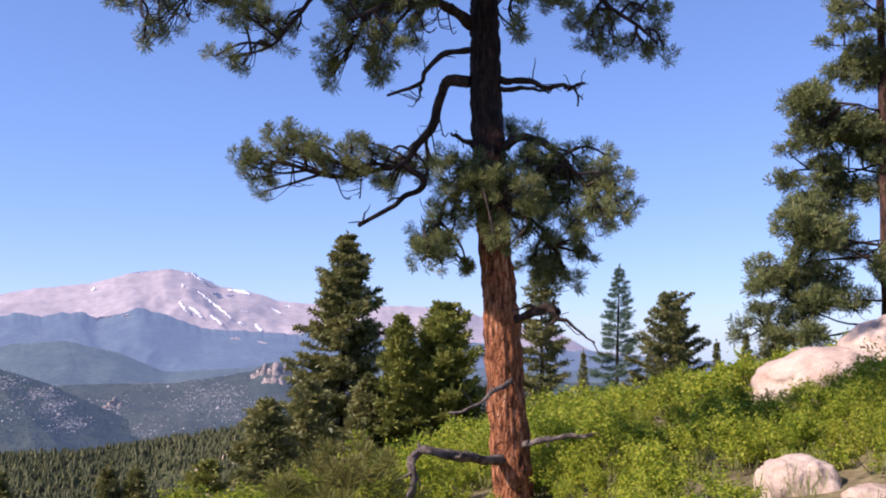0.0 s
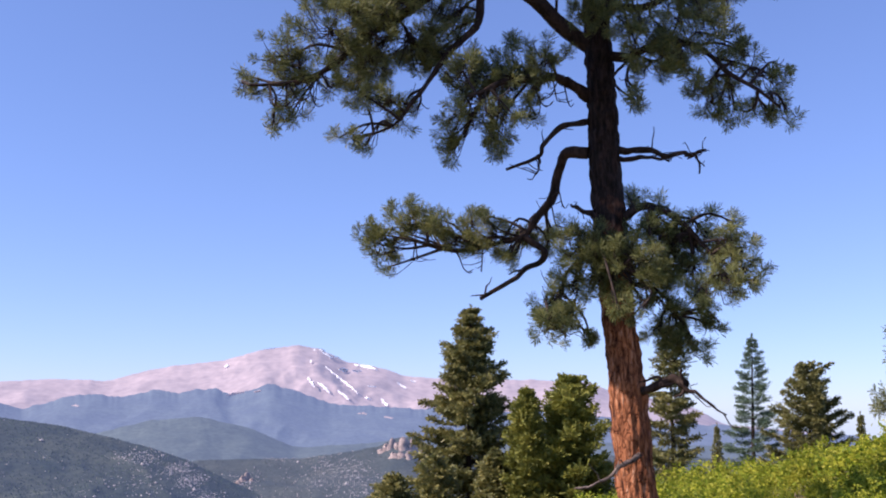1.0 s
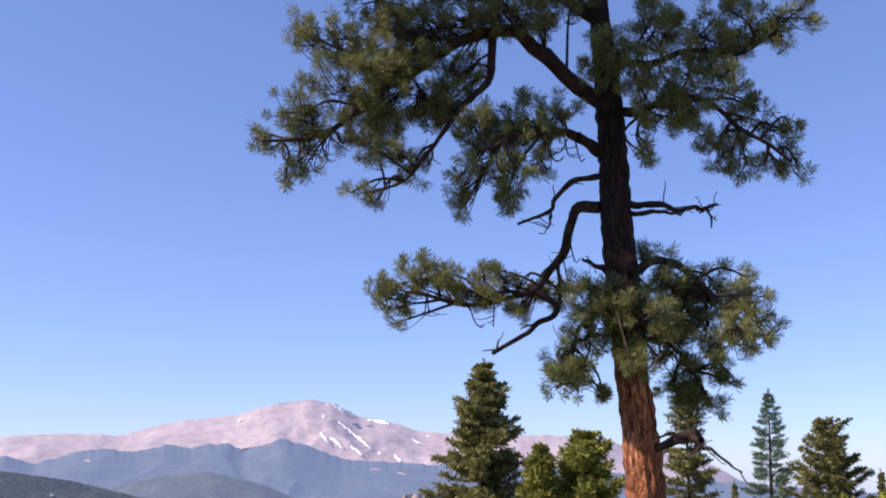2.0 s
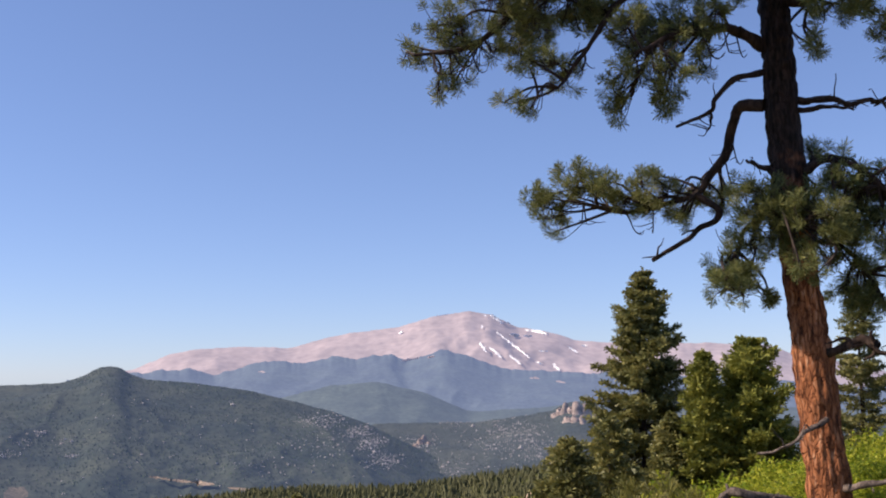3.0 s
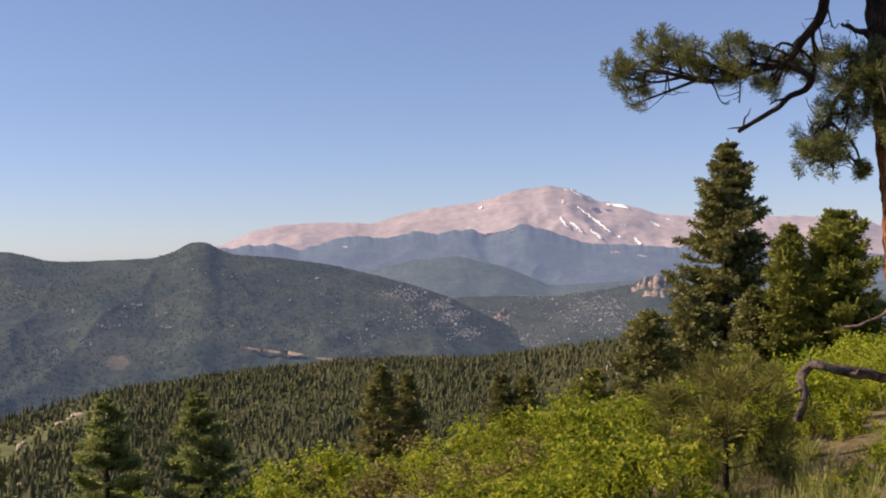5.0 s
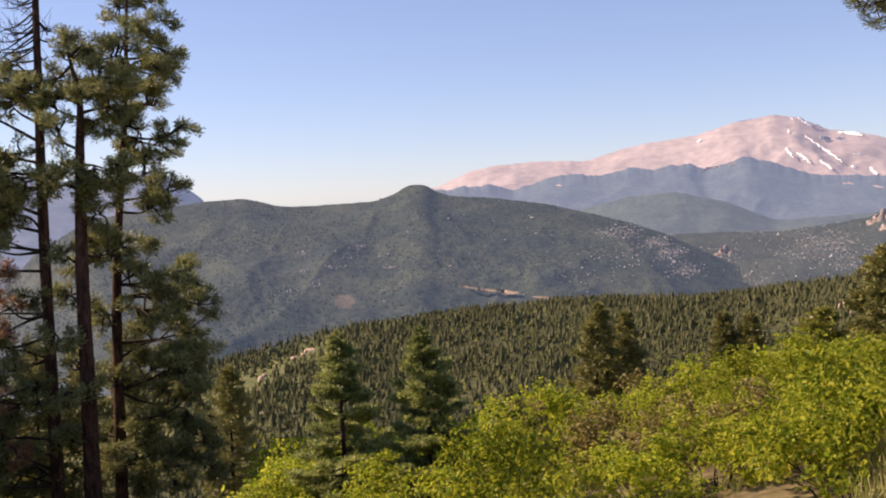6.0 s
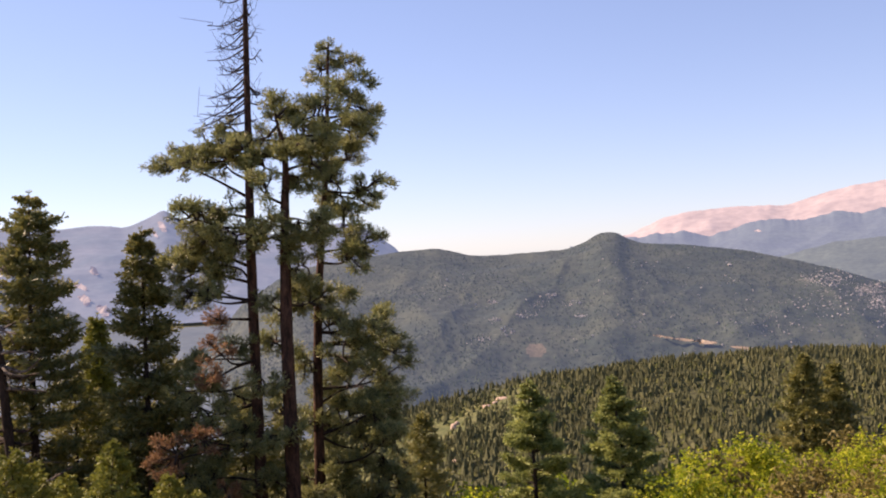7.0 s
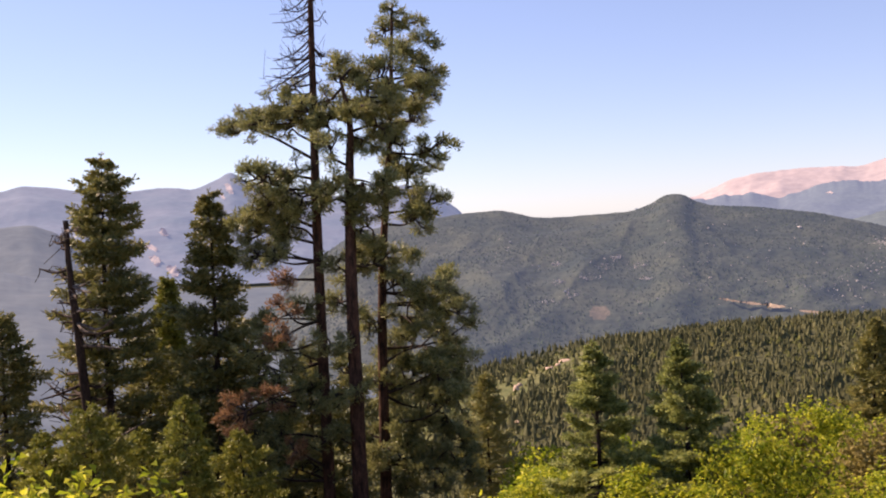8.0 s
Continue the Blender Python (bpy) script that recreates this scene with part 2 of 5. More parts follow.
class Tubes:
    """Collects tapered, bent tubes into one mesh."""

    def __init__(self):
        self.v, self.f, self.n = [], [], 0

    def add(self, pts, radii, sides=6, knobbly=0.0, seed=0):
        pts = np.asarray(pts, float)
        m = len(pts)
        tang = np.gradient(pts, axis=0)
        tang /= np.linalg.norm(tang, axis=1)[:, None] + 1e-9
        ref = np.array([0.31, 0.87, 0.38]) if abs(tang[0] @ np.array([0.31, 0.87, 0.38])) < 0.9 else np.array([1.0, 0, 0])
        u = np.cross(tang, ref)
        u /= np.linalg.norm(u, axis=1)[:, None] + 1e-9
        w = np.cross(tang, u)
        a = np.linspace(0, 2 * np.pi, sides, endpoint=False)
        r = np.asarray(radii, float)[:, None] * np.ones((m, sides))
        if knobbly:
            s = np.linspace(0, 1, m)[:, None] * m * 0.35
            r = r * (1 + knobbly * 2 * (fbm(s + 0 * a[None], a[None] * 1.3 + seed, 3, seed) - 0.5))
        ring = pts[:, None] + r[..., None] * (np.cos(a)[None, :, None] * u[:, None] + np.sin(a)[None, :, None] * w[:, None])
        i, j = np.meshgrid(np.arange(m - 1), np.arange(sides), indexing="ij")
        k = (j + 1) % sides
        q = np.stack([i * sides + j, i * sides + k, (i + 1) * sides + k, (i + 1) * sides + j], -1).reshape(-1, 4)
        self.v.append(ring.reshape(-1, 3))
        self.f.append(q + self.n)
        self.n += m * sides

    def object(self, name, material):
        return mesh_object(name, np.concatenate(self.v), np.concatenate(self.f), material)


def curve_through(pts, steps):
    """Points along a smooth curve through the given ones."""
    p = np.array([list(q) for q in pts], float)
    if len(p) == 2:
        return p[0] + (p[1] - p[0]) * np.linspace(0, 1, steps)[:, None]
    p = np.vstack([2 * p[0] - p[1], p, 2 * p[-1] - p[-2]])
    out = []
    n = len(p) - 3
    for u in np.linspace(0, n - 1e-6, steps):
        i = int(u)
        t = u - i
        a, b, c, d = p[i:i + 4]
        out.append(0.5 * (2 * b + (c - a) * t + (2 * a - 5 * b + 4 * c - d) * t * t + (3 * b - a - 3 * c + d) * t ** 3))
    return np.array(out)


def unit(v):
    return v / (np.linalg.norm(v, axis=-1, keepdims=True) + 1e-9)


def tufts(name, centres, ways, material, rng, length=0.15, needles=80, width=0.004, spread=1.2, along=0.5, sizes=None, flat=1.0):
    """Brushes of needles round the ends of twigs: slim blades that fan out and forwards, blunt at the outer end. spread: the widest angle."""
    c, w = np.asarray(centres, float), unit(np.asarray(ways, float))
    n = len(c)
    size = rng.uniform(0.75, 1.2, (n, 1, 1))
    if sizes is not None:
        size = size * np.asarray(sizes, float)[:, None, None]
    across = rng.normal(size=(n, needles, 3))
    across[..., 2] *= flat
    across = unit(across - w[:, None] * (across * w[:, None]).sum(-1, keepdims=True))
    back = rng.uniform(0, 1, (n, needles, 1))
    angle = spread * (0.2 + 0.8 * np.sqrt(rng.uniform(0, 1, (n, needles, 1)))) * (0.75 + 0.25 * back)
    d = w[:, None] * np.cos(angle) + across * np.sin(angle)
    base = c[:, None] - w[:, None] * (back * along * 2 - 0.25) * length * size
    ln = length * rng.uniform(0.65, 1.05, (n, needles, 1)) * size
    tip = base + d * ln
    tip[..., 2] -= 0.06 * ln[..., 0]
    side = unit(np.cross(d, rng.normal(size=(n, needles, 3)))) * width * 0.5
    v = np.stack([base, tip - side, tip + side], 2).reshape(-1, 3)
    return mesh_object(name, v, np.arange(len(v)).reshape(-1, 3), material, False)


def leaf_cloud(name, places, normals, material, rng, length=0.09, width=0.06):
    """Leaves, broad beyond the middle and folded a little along the midrib, one at each place."""
    p, nn = np.asarray(places, float), unit(np.asarray(normals, float))
    n = len(p)
    t = unit(np.cross(nn, rng.normal(size=(n, 3))))
    s = np.cross(nn, t)
    ln, wd = length * rng.uniform(0.55, 1.3, (n, 1)), width * rng.uniform(0.7, 1.2, (n, 1))
    fold = nn * wd * rng.uniform(0.05, 0.4, (n, 1))
    pts = [p, p + t * ln * 0.66 + s * wd * 0.5 + fold, p + t * ln - nn * ln * rng.uniform(-0.05, 0.3, (n, 1)), p + t * ln * 0.6 - s * wd * 0.5 + fold]
    v = np.stack(pts, 1).reshape(-1, 3)
    tri = np.array([[0, 1, 2], [0, 2, 3]])
    f = (tri[None] + 4 * np.arange(n)[:, None, None]).reshape(-1, 3)
    return mesh_object(name, v, f, material, False)


# ---- the ground: one sheet from underfoot to the horizon ----
az_in = np.arange(-34, 82, 0.75)
az_out = np.arange(82, 326, 4.0)
azs = np.radians(np.concatenate([az_in, az_out]))
ds = np.concatenate([[0.001, 0.4, 1, 2, 3], np.geomspace(4, 60, 110), np.geomspace(62, 600, 120), np.geomspace(620, 4900, 40)])
A, Dm = np.meshgrid(azs, ds, indexing="ij")
X, Y = -np.sin(A) * Dm, np.cos(A) * Dm
X = X + 0.3 * (1 - smooth(0, 3, Dm))
Y = Y - 0.2 * (1 - smooth(0, 3, Dm))
Z = land(X, Y)
na, nd = X.shape
gi, gj = np.meshgrid(np.arange(na), np.arange(nd - 1), indexing="ij")
gk = (gi + 1) % na
gf = np.stack([gi * nd + gj, gi * nd + gj + 1, gk * nd + gj + 1, gk * nd + gj], -1).reshape(-1, 4)
gv = np.stack([X, Y, Z], -1).reshape(-1, 3)
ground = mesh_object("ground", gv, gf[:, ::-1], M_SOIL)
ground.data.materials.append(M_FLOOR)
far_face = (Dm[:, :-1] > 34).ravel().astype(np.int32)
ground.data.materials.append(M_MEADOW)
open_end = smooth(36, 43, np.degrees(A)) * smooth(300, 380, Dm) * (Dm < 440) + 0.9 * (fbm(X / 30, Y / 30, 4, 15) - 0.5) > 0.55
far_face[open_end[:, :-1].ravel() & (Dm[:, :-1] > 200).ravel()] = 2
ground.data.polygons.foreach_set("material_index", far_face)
tagged(ground, "steep grassy hillside soil falling into a wooded valley", "ground", kind="structure")


# ---- hills and mountains ----
def range_of_hills(name, bearings, rises, d_crest, d_foot, z_foot, material, label, rough=0.1, cell=None, seed=0, step=0.14, rows=60, jag=0.06, power=1.0, clearing=None, spurs=()):
    """A ridge: its crest at the given rises, falling with spurs and gullies to its foot towards the viewer, and away behind."""
    az = np.arange(min(bearings), max(bearings), step)
    order = np.argsort(bearings)
    rise = np.interp(az, np.array(bearings)[order], np.array(rises)[order])
    k = np.ones(5) / 5
    rise = np.convolve(np.pad(rise, 2, "edge"), k, "valid")
    even = rise
    rise = rise + jag * (fbm(az * 1.7, az * 0 + 3, 5, seed) - 0.5) * 2
    s = np.concatenate([np.linspace(0, 1, rows), 1 + np.linspace(0.08, 1, 8)])
    Az, S = np.meshgrid(az, s, indexing="ij")
    dd = d_foot + (d_crest - d_foot) * np.where(S <= 1, S, 1 + (S - 1) * 0.6)
    crest = smooth(0.72, 1.0, S)
    zc = EYE + d_crest * (np.tan(np.radians(even))[:, None] * (1 - crest) + np.tan(np.radians(rise))[:, None] * crest)
    cell = cell or (d_crest - d_foot) * 0.35
    u, v = np.radians(Az) * d_crest / cell, dd / cell
    warp = fbm(u * 0.7, v * 0.7, 3, seed + 50) * 0.8
    n = fbm(u + warp, v * 0.8 + warp * 0.7, 6, seed + 9, True)
    up = np.where(S <= 1, S ** power, np.maximum(0, 1 - (S - 1) * 0.9))
    zz = z_foot + (zc - z_foot) * up
    zz = zz + (n - 0.62) * rough * (zc - z_foot) * np.where(S <= 1, np.sin(np.pi * np.clip(S, 0, 1)) ** 0.7, 0)
    ar = np.radians(Az)
    for line, tall, wide in spurs:
        lp = np.array([(-math.sin(radians(a)) * (d_foot + (d_crest - d_foot) * q), math.cos(radians(a)) * (d_foot + (d_crest - d_foot) * q)) for a, q in line])
        far = np.full(Az.shape, 1e9)
        for p0, p1 in zip(lp[:-1], lp[1:]):
            ex, ey = -np.sin(ar) * dd - p0[0], np.cos(ar) * dd - p0[1]
            q = np.clip((ex * (p1 - p0)[0] + ey * (p1 - p0)[1]) / ((p1 - p0) ** 2).sum(), 0, 1)
            far = np.minimum(far, np.hypot(ex - q * (p1 - p0)[0], ey - q * (p1 - p0)[1]))
        zz = zz + tall * np.exp(-far / wide) * (0.7 + 0.6 * fbm(u * 3, v * 3, 3, seed + 70))
    lim = EYE + dd * np.tan(np.radians(rise))[:, None] - 0.0006 * dd
    zz = np.where(S < 1, np.minimum(zz, lim), zz)
    P = np.stack([-np.sin(ar) * dd, np.cos(ar) * dd, zz], -1)
    m, r = Az.shape
    i, j = np.meshgrid(np.arange(m - 1), np.arange(r - 1), indexing="ij")
    f = np.stack([i * r + j, (i + 1) * r + j, (i + 1) * r + j + 1, i * r + j + 1], -1).reshape(-1, 4)
    ob = mesh_object(name, P.reshape(-1, 3), f[:, ::-1], material)
    if clearing:
        ca, ce, ra, re, other = clearing
        el = np.degrees(np.arctan2(zz - EYE, dd))
        q = ((Az - ca) / ra) ** 2 + ((el - ce) / re) ** 2 + 1.3 * (fbm(Az * 2.5, el * 3.5, 3, 90) - 0.5)
        ob.data.materials.append(other)
        ob.data.polygons.foreach_set("material_index", ((q < 1) & (S < 1))[:-1, :-1].ravel().astype(np.int32))
    tagged(ob, label, "hill" if d_crest < 3000 else "mountain", kind="structure")
    return az, P, rows


def on_hill(hill, bearing, rise):
    """The place on a hill's face that is seen at a bearing and rise."""
    az, P, rows = hill
    i = int(np.clip(np.searchsorted(az, bearing), 0, len(az) - 1))
    row = P[i, :rows]
    d = np.hypot(row[:, 0], row[:, 1])
    e = np.maximum.accumulate(np.degrees(np.arctan2(row[:, 2] - EYE, d)))
    j = int(np.clip(np.searchsorted(e, rise), 1, rows - 1))
    t = np.clip((rise - e[j - 1]) / (e[j] - e[j - 1] + 1e-9), 0, 1)
    return row[j - 1] + (row[j] - row[j - 1]) * t


# far ranges: haze is painted in as bluish emission and blue-tinted base colours
M_PEAK = mat("bare_pink_rock", (0.25, 0.208, 0.203), (0.34, 0.277, 0.262), 0.005, 0.95, 0.03, haze_glow=(0.4, 0.41, 0.58, 0.228), grain_amount=0.14)
M_BLUE = mat("distant_forest", (0.045, 0.06, 0.07), (0.065, 0.085, 0.085), 0.01, 0.95, 0.07, haze_glow=(0.3, 0.4, 0.66, 0.27), grain_amount=0.2)
M_BLUE_NEAR = mat("hazy_forest", (0.04, 0.055, 0.05), (0.065, 0.085, 0.07), 0.012, 0.95, 0.09, haze_glow=(0.3, 0.4, 0.63, 0.19), grain_amount=0.25)
M_LEFT = mat("hazy_range", (0.035, 0.055, 0.07), (0.075, 0.085, 0.1), 0.005, 0.95, 0.03, haze_glow=(0.33, 0.46, 0.78, 0.235), grain_amount=0.15)
M_LEFT_LOW = mat("hazy_wooded_range", (0.03, 0.045, 0.05), (0.055, 0.07, 0.07), 0.008, 0.95, 0.04, haze_glow=(0.31, 0.43, 0.7, 0.145), grain_amount=0.2)
# the nearer hills and their clearing also emit blue, as painted haze
M_HILL = mat("wooded_hill", (0.018, 0.029, 0.022), (0.05, 0.058, 0.036), 0.012, 0.95, 0.12, 3.0, 0.06, haze_glow=(0.27, 0.39, 0.68, 0.091), grain_amount=0.3)
M_HILL_FAR = mat("hazy_rocky_hill", (0.022, 0.032, 0.027), (0.05, 0.058, 0.044), 0.008, 0.95, 0.12, 3.0, 0.06, haze_glow=(0.3, 0.39, 0.62, 0.1), grain_amount=0.3)
M_DRY = mat("dry_clearing", (0.08, 0.068, 0.046), (0.12, 0.098, 0.066), 0.06, 0.95, 0.4, haze_glow=(0.27, 0.39, 0.68, 0.091))
M_SNOW = mat("old_snow", (0.75, 0.75, 0.78), (0.88, 0.88, 0.9), 0.05, 0.6, 0.3)

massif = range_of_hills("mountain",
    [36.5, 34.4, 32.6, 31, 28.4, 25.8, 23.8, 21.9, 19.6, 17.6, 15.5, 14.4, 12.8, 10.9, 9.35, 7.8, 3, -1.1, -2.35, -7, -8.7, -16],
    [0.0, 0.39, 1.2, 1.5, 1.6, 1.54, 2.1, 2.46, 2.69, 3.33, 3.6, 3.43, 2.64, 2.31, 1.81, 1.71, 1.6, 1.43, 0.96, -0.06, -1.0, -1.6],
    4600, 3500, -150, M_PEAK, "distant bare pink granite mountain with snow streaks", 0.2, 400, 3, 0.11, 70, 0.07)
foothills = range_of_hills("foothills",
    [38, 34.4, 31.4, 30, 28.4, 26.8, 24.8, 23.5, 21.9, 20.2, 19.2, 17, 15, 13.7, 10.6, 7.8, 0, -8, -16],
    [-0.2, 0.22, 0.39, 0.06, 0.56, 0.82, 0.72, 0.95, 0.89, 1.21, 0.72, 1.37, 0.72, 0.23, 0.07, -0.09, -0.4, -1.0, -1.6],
    3450, 2700, -160, M_BLUE, "forested foothills below the bare mountain, tinted with painted blue haze", 0.14, 260, 8, 0.09, 44, 0.2)
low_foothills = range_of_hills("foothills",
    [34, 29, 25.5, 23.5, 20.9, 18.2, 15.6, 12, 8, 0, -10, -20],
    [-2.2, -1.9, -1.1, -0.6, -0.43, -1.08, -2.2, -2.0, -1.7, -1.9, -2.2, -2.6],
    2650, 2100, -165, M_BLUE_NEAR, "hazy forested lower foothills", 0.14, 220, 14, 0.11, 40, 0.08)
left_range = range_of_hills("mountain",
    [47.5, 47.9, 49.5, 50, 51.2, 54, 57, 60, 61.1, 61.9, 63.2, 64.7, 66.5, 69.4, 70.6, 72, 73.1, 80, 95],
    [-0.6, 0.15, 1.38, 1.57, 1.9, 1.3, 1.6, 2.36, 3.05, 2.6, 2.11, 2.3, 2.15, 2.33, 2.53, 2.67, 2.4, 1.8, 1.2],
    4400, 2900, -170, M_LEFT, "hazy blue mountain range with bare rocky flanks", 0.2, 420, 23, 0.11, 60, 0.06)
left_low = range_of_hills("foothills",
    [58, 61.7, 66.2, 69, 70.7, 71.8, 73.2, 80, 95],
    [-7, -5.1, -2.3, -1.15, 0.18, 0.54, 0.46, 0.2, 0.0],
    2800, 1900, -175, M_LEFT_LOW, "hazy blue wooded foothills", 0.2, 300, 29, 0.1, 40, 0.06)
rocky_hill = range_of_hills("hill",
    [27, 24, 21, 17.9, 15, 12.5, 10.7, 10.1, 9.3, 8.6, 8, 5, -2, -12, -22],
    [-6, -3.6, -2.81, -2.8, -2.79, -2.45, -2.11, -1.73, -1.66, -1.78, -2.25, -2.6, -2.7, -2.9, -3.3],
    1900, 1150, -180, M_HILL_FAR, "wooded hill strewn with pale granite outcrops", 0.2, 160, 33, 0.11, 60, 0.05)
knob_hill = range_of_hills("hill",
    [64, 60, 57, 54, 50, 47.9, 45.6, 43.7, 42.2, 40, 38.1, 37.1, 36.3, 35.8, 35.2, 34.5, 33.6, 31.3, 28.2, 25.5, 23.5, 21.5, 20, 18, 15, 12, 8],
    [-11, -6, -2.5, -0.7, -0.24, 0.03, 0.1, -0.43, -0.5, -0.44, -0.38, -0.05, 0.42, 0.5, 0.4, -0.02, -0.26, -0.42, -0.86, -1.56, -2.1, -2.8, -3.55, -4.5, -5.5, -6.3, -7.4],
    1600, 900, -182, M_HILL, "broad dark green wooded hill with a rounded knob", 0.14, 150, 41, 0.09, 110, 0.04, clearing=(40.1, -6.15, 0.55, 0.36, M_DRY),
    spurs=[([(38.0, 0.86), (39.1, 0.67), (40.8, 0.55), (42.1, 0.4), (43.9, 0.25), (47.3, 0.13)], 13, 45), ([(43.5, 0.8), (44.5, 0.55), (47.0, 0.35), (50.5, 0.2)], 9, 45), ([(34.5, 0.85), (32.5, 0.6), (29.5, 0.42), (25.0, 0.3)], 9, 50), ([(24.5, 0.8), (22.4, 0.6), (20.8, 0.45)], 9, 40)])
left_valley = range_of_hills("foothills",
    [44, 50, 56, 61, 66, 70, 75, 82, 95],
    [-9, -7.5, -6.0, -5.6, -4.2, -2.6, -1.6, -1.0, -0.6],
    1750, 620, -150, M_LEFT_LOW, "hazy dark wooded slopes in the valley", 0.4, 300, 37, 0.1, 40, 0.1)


# ---- snow, road, bare ground, outcrops and woods on the far slopes ----
def drape(hill, a0, e0, a1, e1, width, seed, lift=2.0, rag=1.0, slope=None):
    """A ragged strip laid on a hill's face between two sighted places."""
    n = 25
    t = np.linspace(0, 1, n)
    rng = np.random.default_rng(seed)
    c = np.array([on_hill(hill, a0 + (a1 - a0) * s, e0 + (e1 - e0) * s) for s in t])
    d = np.hypot(c[:, 0], c[:, 1])
    eye = np.array([0, 0, EYE])
    c = c + unit(eye - c) * lift * 3 + np.array([0, 0, 0.0 if slope is None else lift * 1.5])
    across = unit(np.cross(np.gradient(c, axis=0), unit(c - eye)))
    if slope is not None:
        normal = unit(np.array([0, 0, 1.0]) - unit((c - eye) * np.array([1, 1, 0])) * slope)
        across = unit(np.cross(np.gradient(c, axis=0), normal))
    w = width * np.sin(np.pi * (0.08 + 0.84 * t)) ** 0.6 * (1 - rag * (1 - rng.uniform(0.55, 1.2, n))) * 0.5
    if slope is not None:
        sightline = unit(c - eye)
        w = w / np.maximum(0.25, np.linalg.norm(across - sightline * (across * sightline).sum(1, keepdims=True), axis=1))
    off = np.convolve(rng.uniform(-0.5, 0.5, n + 4), np.ones(5) / 5, "valid") * width * rag
    v = np.concatenate([c + across * (w + off)[:, None], c - across * (w - off)[:, None]])
    i = np.arange(n - 1)
    return v, np.stack([i, i + 1, i + 1 + n, i + n], -1)


def drape_all(name, hill, strips, material, label, scale, lift=2.0, category="snow", rag=1.0, slope=None):
    vs, fs, k = [], [], 0
    for q, (a0, e0, a1, e1, w) in enumerate(strips):
        v, f = drape(hill, a0, e0, a1, e1, w * scale, q, lift, rag, slope)
        vs.append(v)
        fs.append(f + k)
        k += len(v)
    ob = mesh_object(name, np.concatenate(vs), np.concatenate(fs), material)
    return tagged(ob, label, category, kind="stuff")


SNOW = [
    (17.34, 3.36, 16.58, 3.55, 4), (14.24, 3.4, 13.57, 2.87, 11), (13.57, 2.9, 12.97, 2.89, 5), (12.24, 2.49, 10.91, 2.21, 10),
    (13.07, 2.21, 12.62, 2.13, 12), (13.89, 2.38, 11.98, 0.83, 5), (14.31, 1.48, 13.62, 0.87, 7), (14.88, 1.8, 14.52, 1.19, 6),
    (13.17, 1.01, 12.51, 0.47, 7), (10.66, 0.51, 10.3, 0.1, 8), (15.05, 0.67, 14.68, 0.51, 8), (9.75, 1.46, 9.25, 1.12, 6),
    (9.02, 1.56, 8.73, 1.5, 8), (11.45, 1.27, 11.01, 1.19, 5), (12.32, 2.12, 11.88, 2.08, 8), (19.57, 2.34, 19.38, 2.45, 7),
    (14.78, 2.78, 14.71, 2.55, 5), (14.61, 3.38, 14.47, 3.26, 4), (11.62, 0.6, 11.25, 0.52, 5),
]
drape_all("snow", massif, SNOW, M_SNOW, "old white snow lying in gullies below the summit", 1.35, 10.0)
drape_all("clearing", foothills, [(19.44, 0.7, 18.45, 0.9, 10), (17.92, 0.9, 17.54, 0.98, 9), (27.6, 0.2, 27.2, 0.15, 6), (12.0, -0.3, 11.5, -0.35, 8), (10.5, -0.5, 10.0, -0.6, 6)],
          M_PEAK, "bare pale clearings among haze-tinted distant forest", 1.1, 2.0, "clearing")
# pinkish rock of its own, with haze painted over it by emission
M_BARE = mat("bare_flank", (0.15, 0.14, 0.15), (0.25, 0.215, 0.21), 0.01, 0.95, 0.04, haze_glow=(0.4, 0.43, 0.66, 0.208), grain_amount=0.15)
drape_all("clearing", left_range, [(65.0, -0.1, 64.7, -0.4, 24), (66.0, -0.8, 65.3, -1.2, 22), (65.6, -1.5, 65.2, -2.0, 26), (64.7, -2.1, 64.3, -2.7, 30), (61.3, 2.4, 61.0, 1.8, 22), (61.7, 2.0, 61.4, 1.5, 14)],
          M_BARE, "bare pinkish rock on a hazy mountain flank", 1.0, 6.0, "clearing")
M_DIRT = mat("pale_dirt", (0.2, 0.155, 0.12), (0.32, 0.255, 0.2), 0.08, 0.95, 0.6)
drape_all("dirt_road", knob_hill, [(33.4, -5.6, 32.3, -5.8, 3.5), (32.4, -5.8, 30.9, -6.02, 4.5), (31.0, -6.0, 30.0, -6.16, 9.5), (29.2, -6.35, 27.6, -6.54, 4), (27.7, -6.52, 25.6, -6.68, 3.5)],
          M_DIRT, "pale dirt road cut across the wooded hill", 0.8, 2.0, "road", 0.3, 0.28)


def scatter_rocks(name, hill, spots, count, size, material, label, seed):
    """Many small angular rocks in clusters on a hill's face."""
    rng = np.random.default_rng(seed)
    oct_v = np.array([[1, 0, 0], [0, 1, 0], [-1, 0, 0], [0, -1, 0], [0, 0, 1.0], [0, 0, -1]])
    oct_f = np.array([[0, 1, 4], [1, 2, 4], [2, 3, 4], [3, 0, 4], [1, 0, 5], [2, 1, 5], [3, 2, 5], [0, 3, 5]])
    vs, fs, k = [], [], 0
    for a, e, spread, share in spots:
        for _ in range(int(count * share)):
            p = on_hill(hill, a + rng.normal() * spread, e + rng.normal() * spread * 0.45)
            s = size * (0.35 + rng.exponential(0.45))
            v = oct_v * rng.uniform(0.6, 1.3, (6, 1)) * np.array([1.1, 1.1, 1.0]) * s
            vs.append(v + p + np.array([0, 0, s * 0.4]))
            fs.append(oct_f + k)
            k += 6
    ob = mesh_object(name, np.concatenate(vs), np.concatenate(fs), material, False)
    return tagged(ob, label, "rock", kind="stuff")


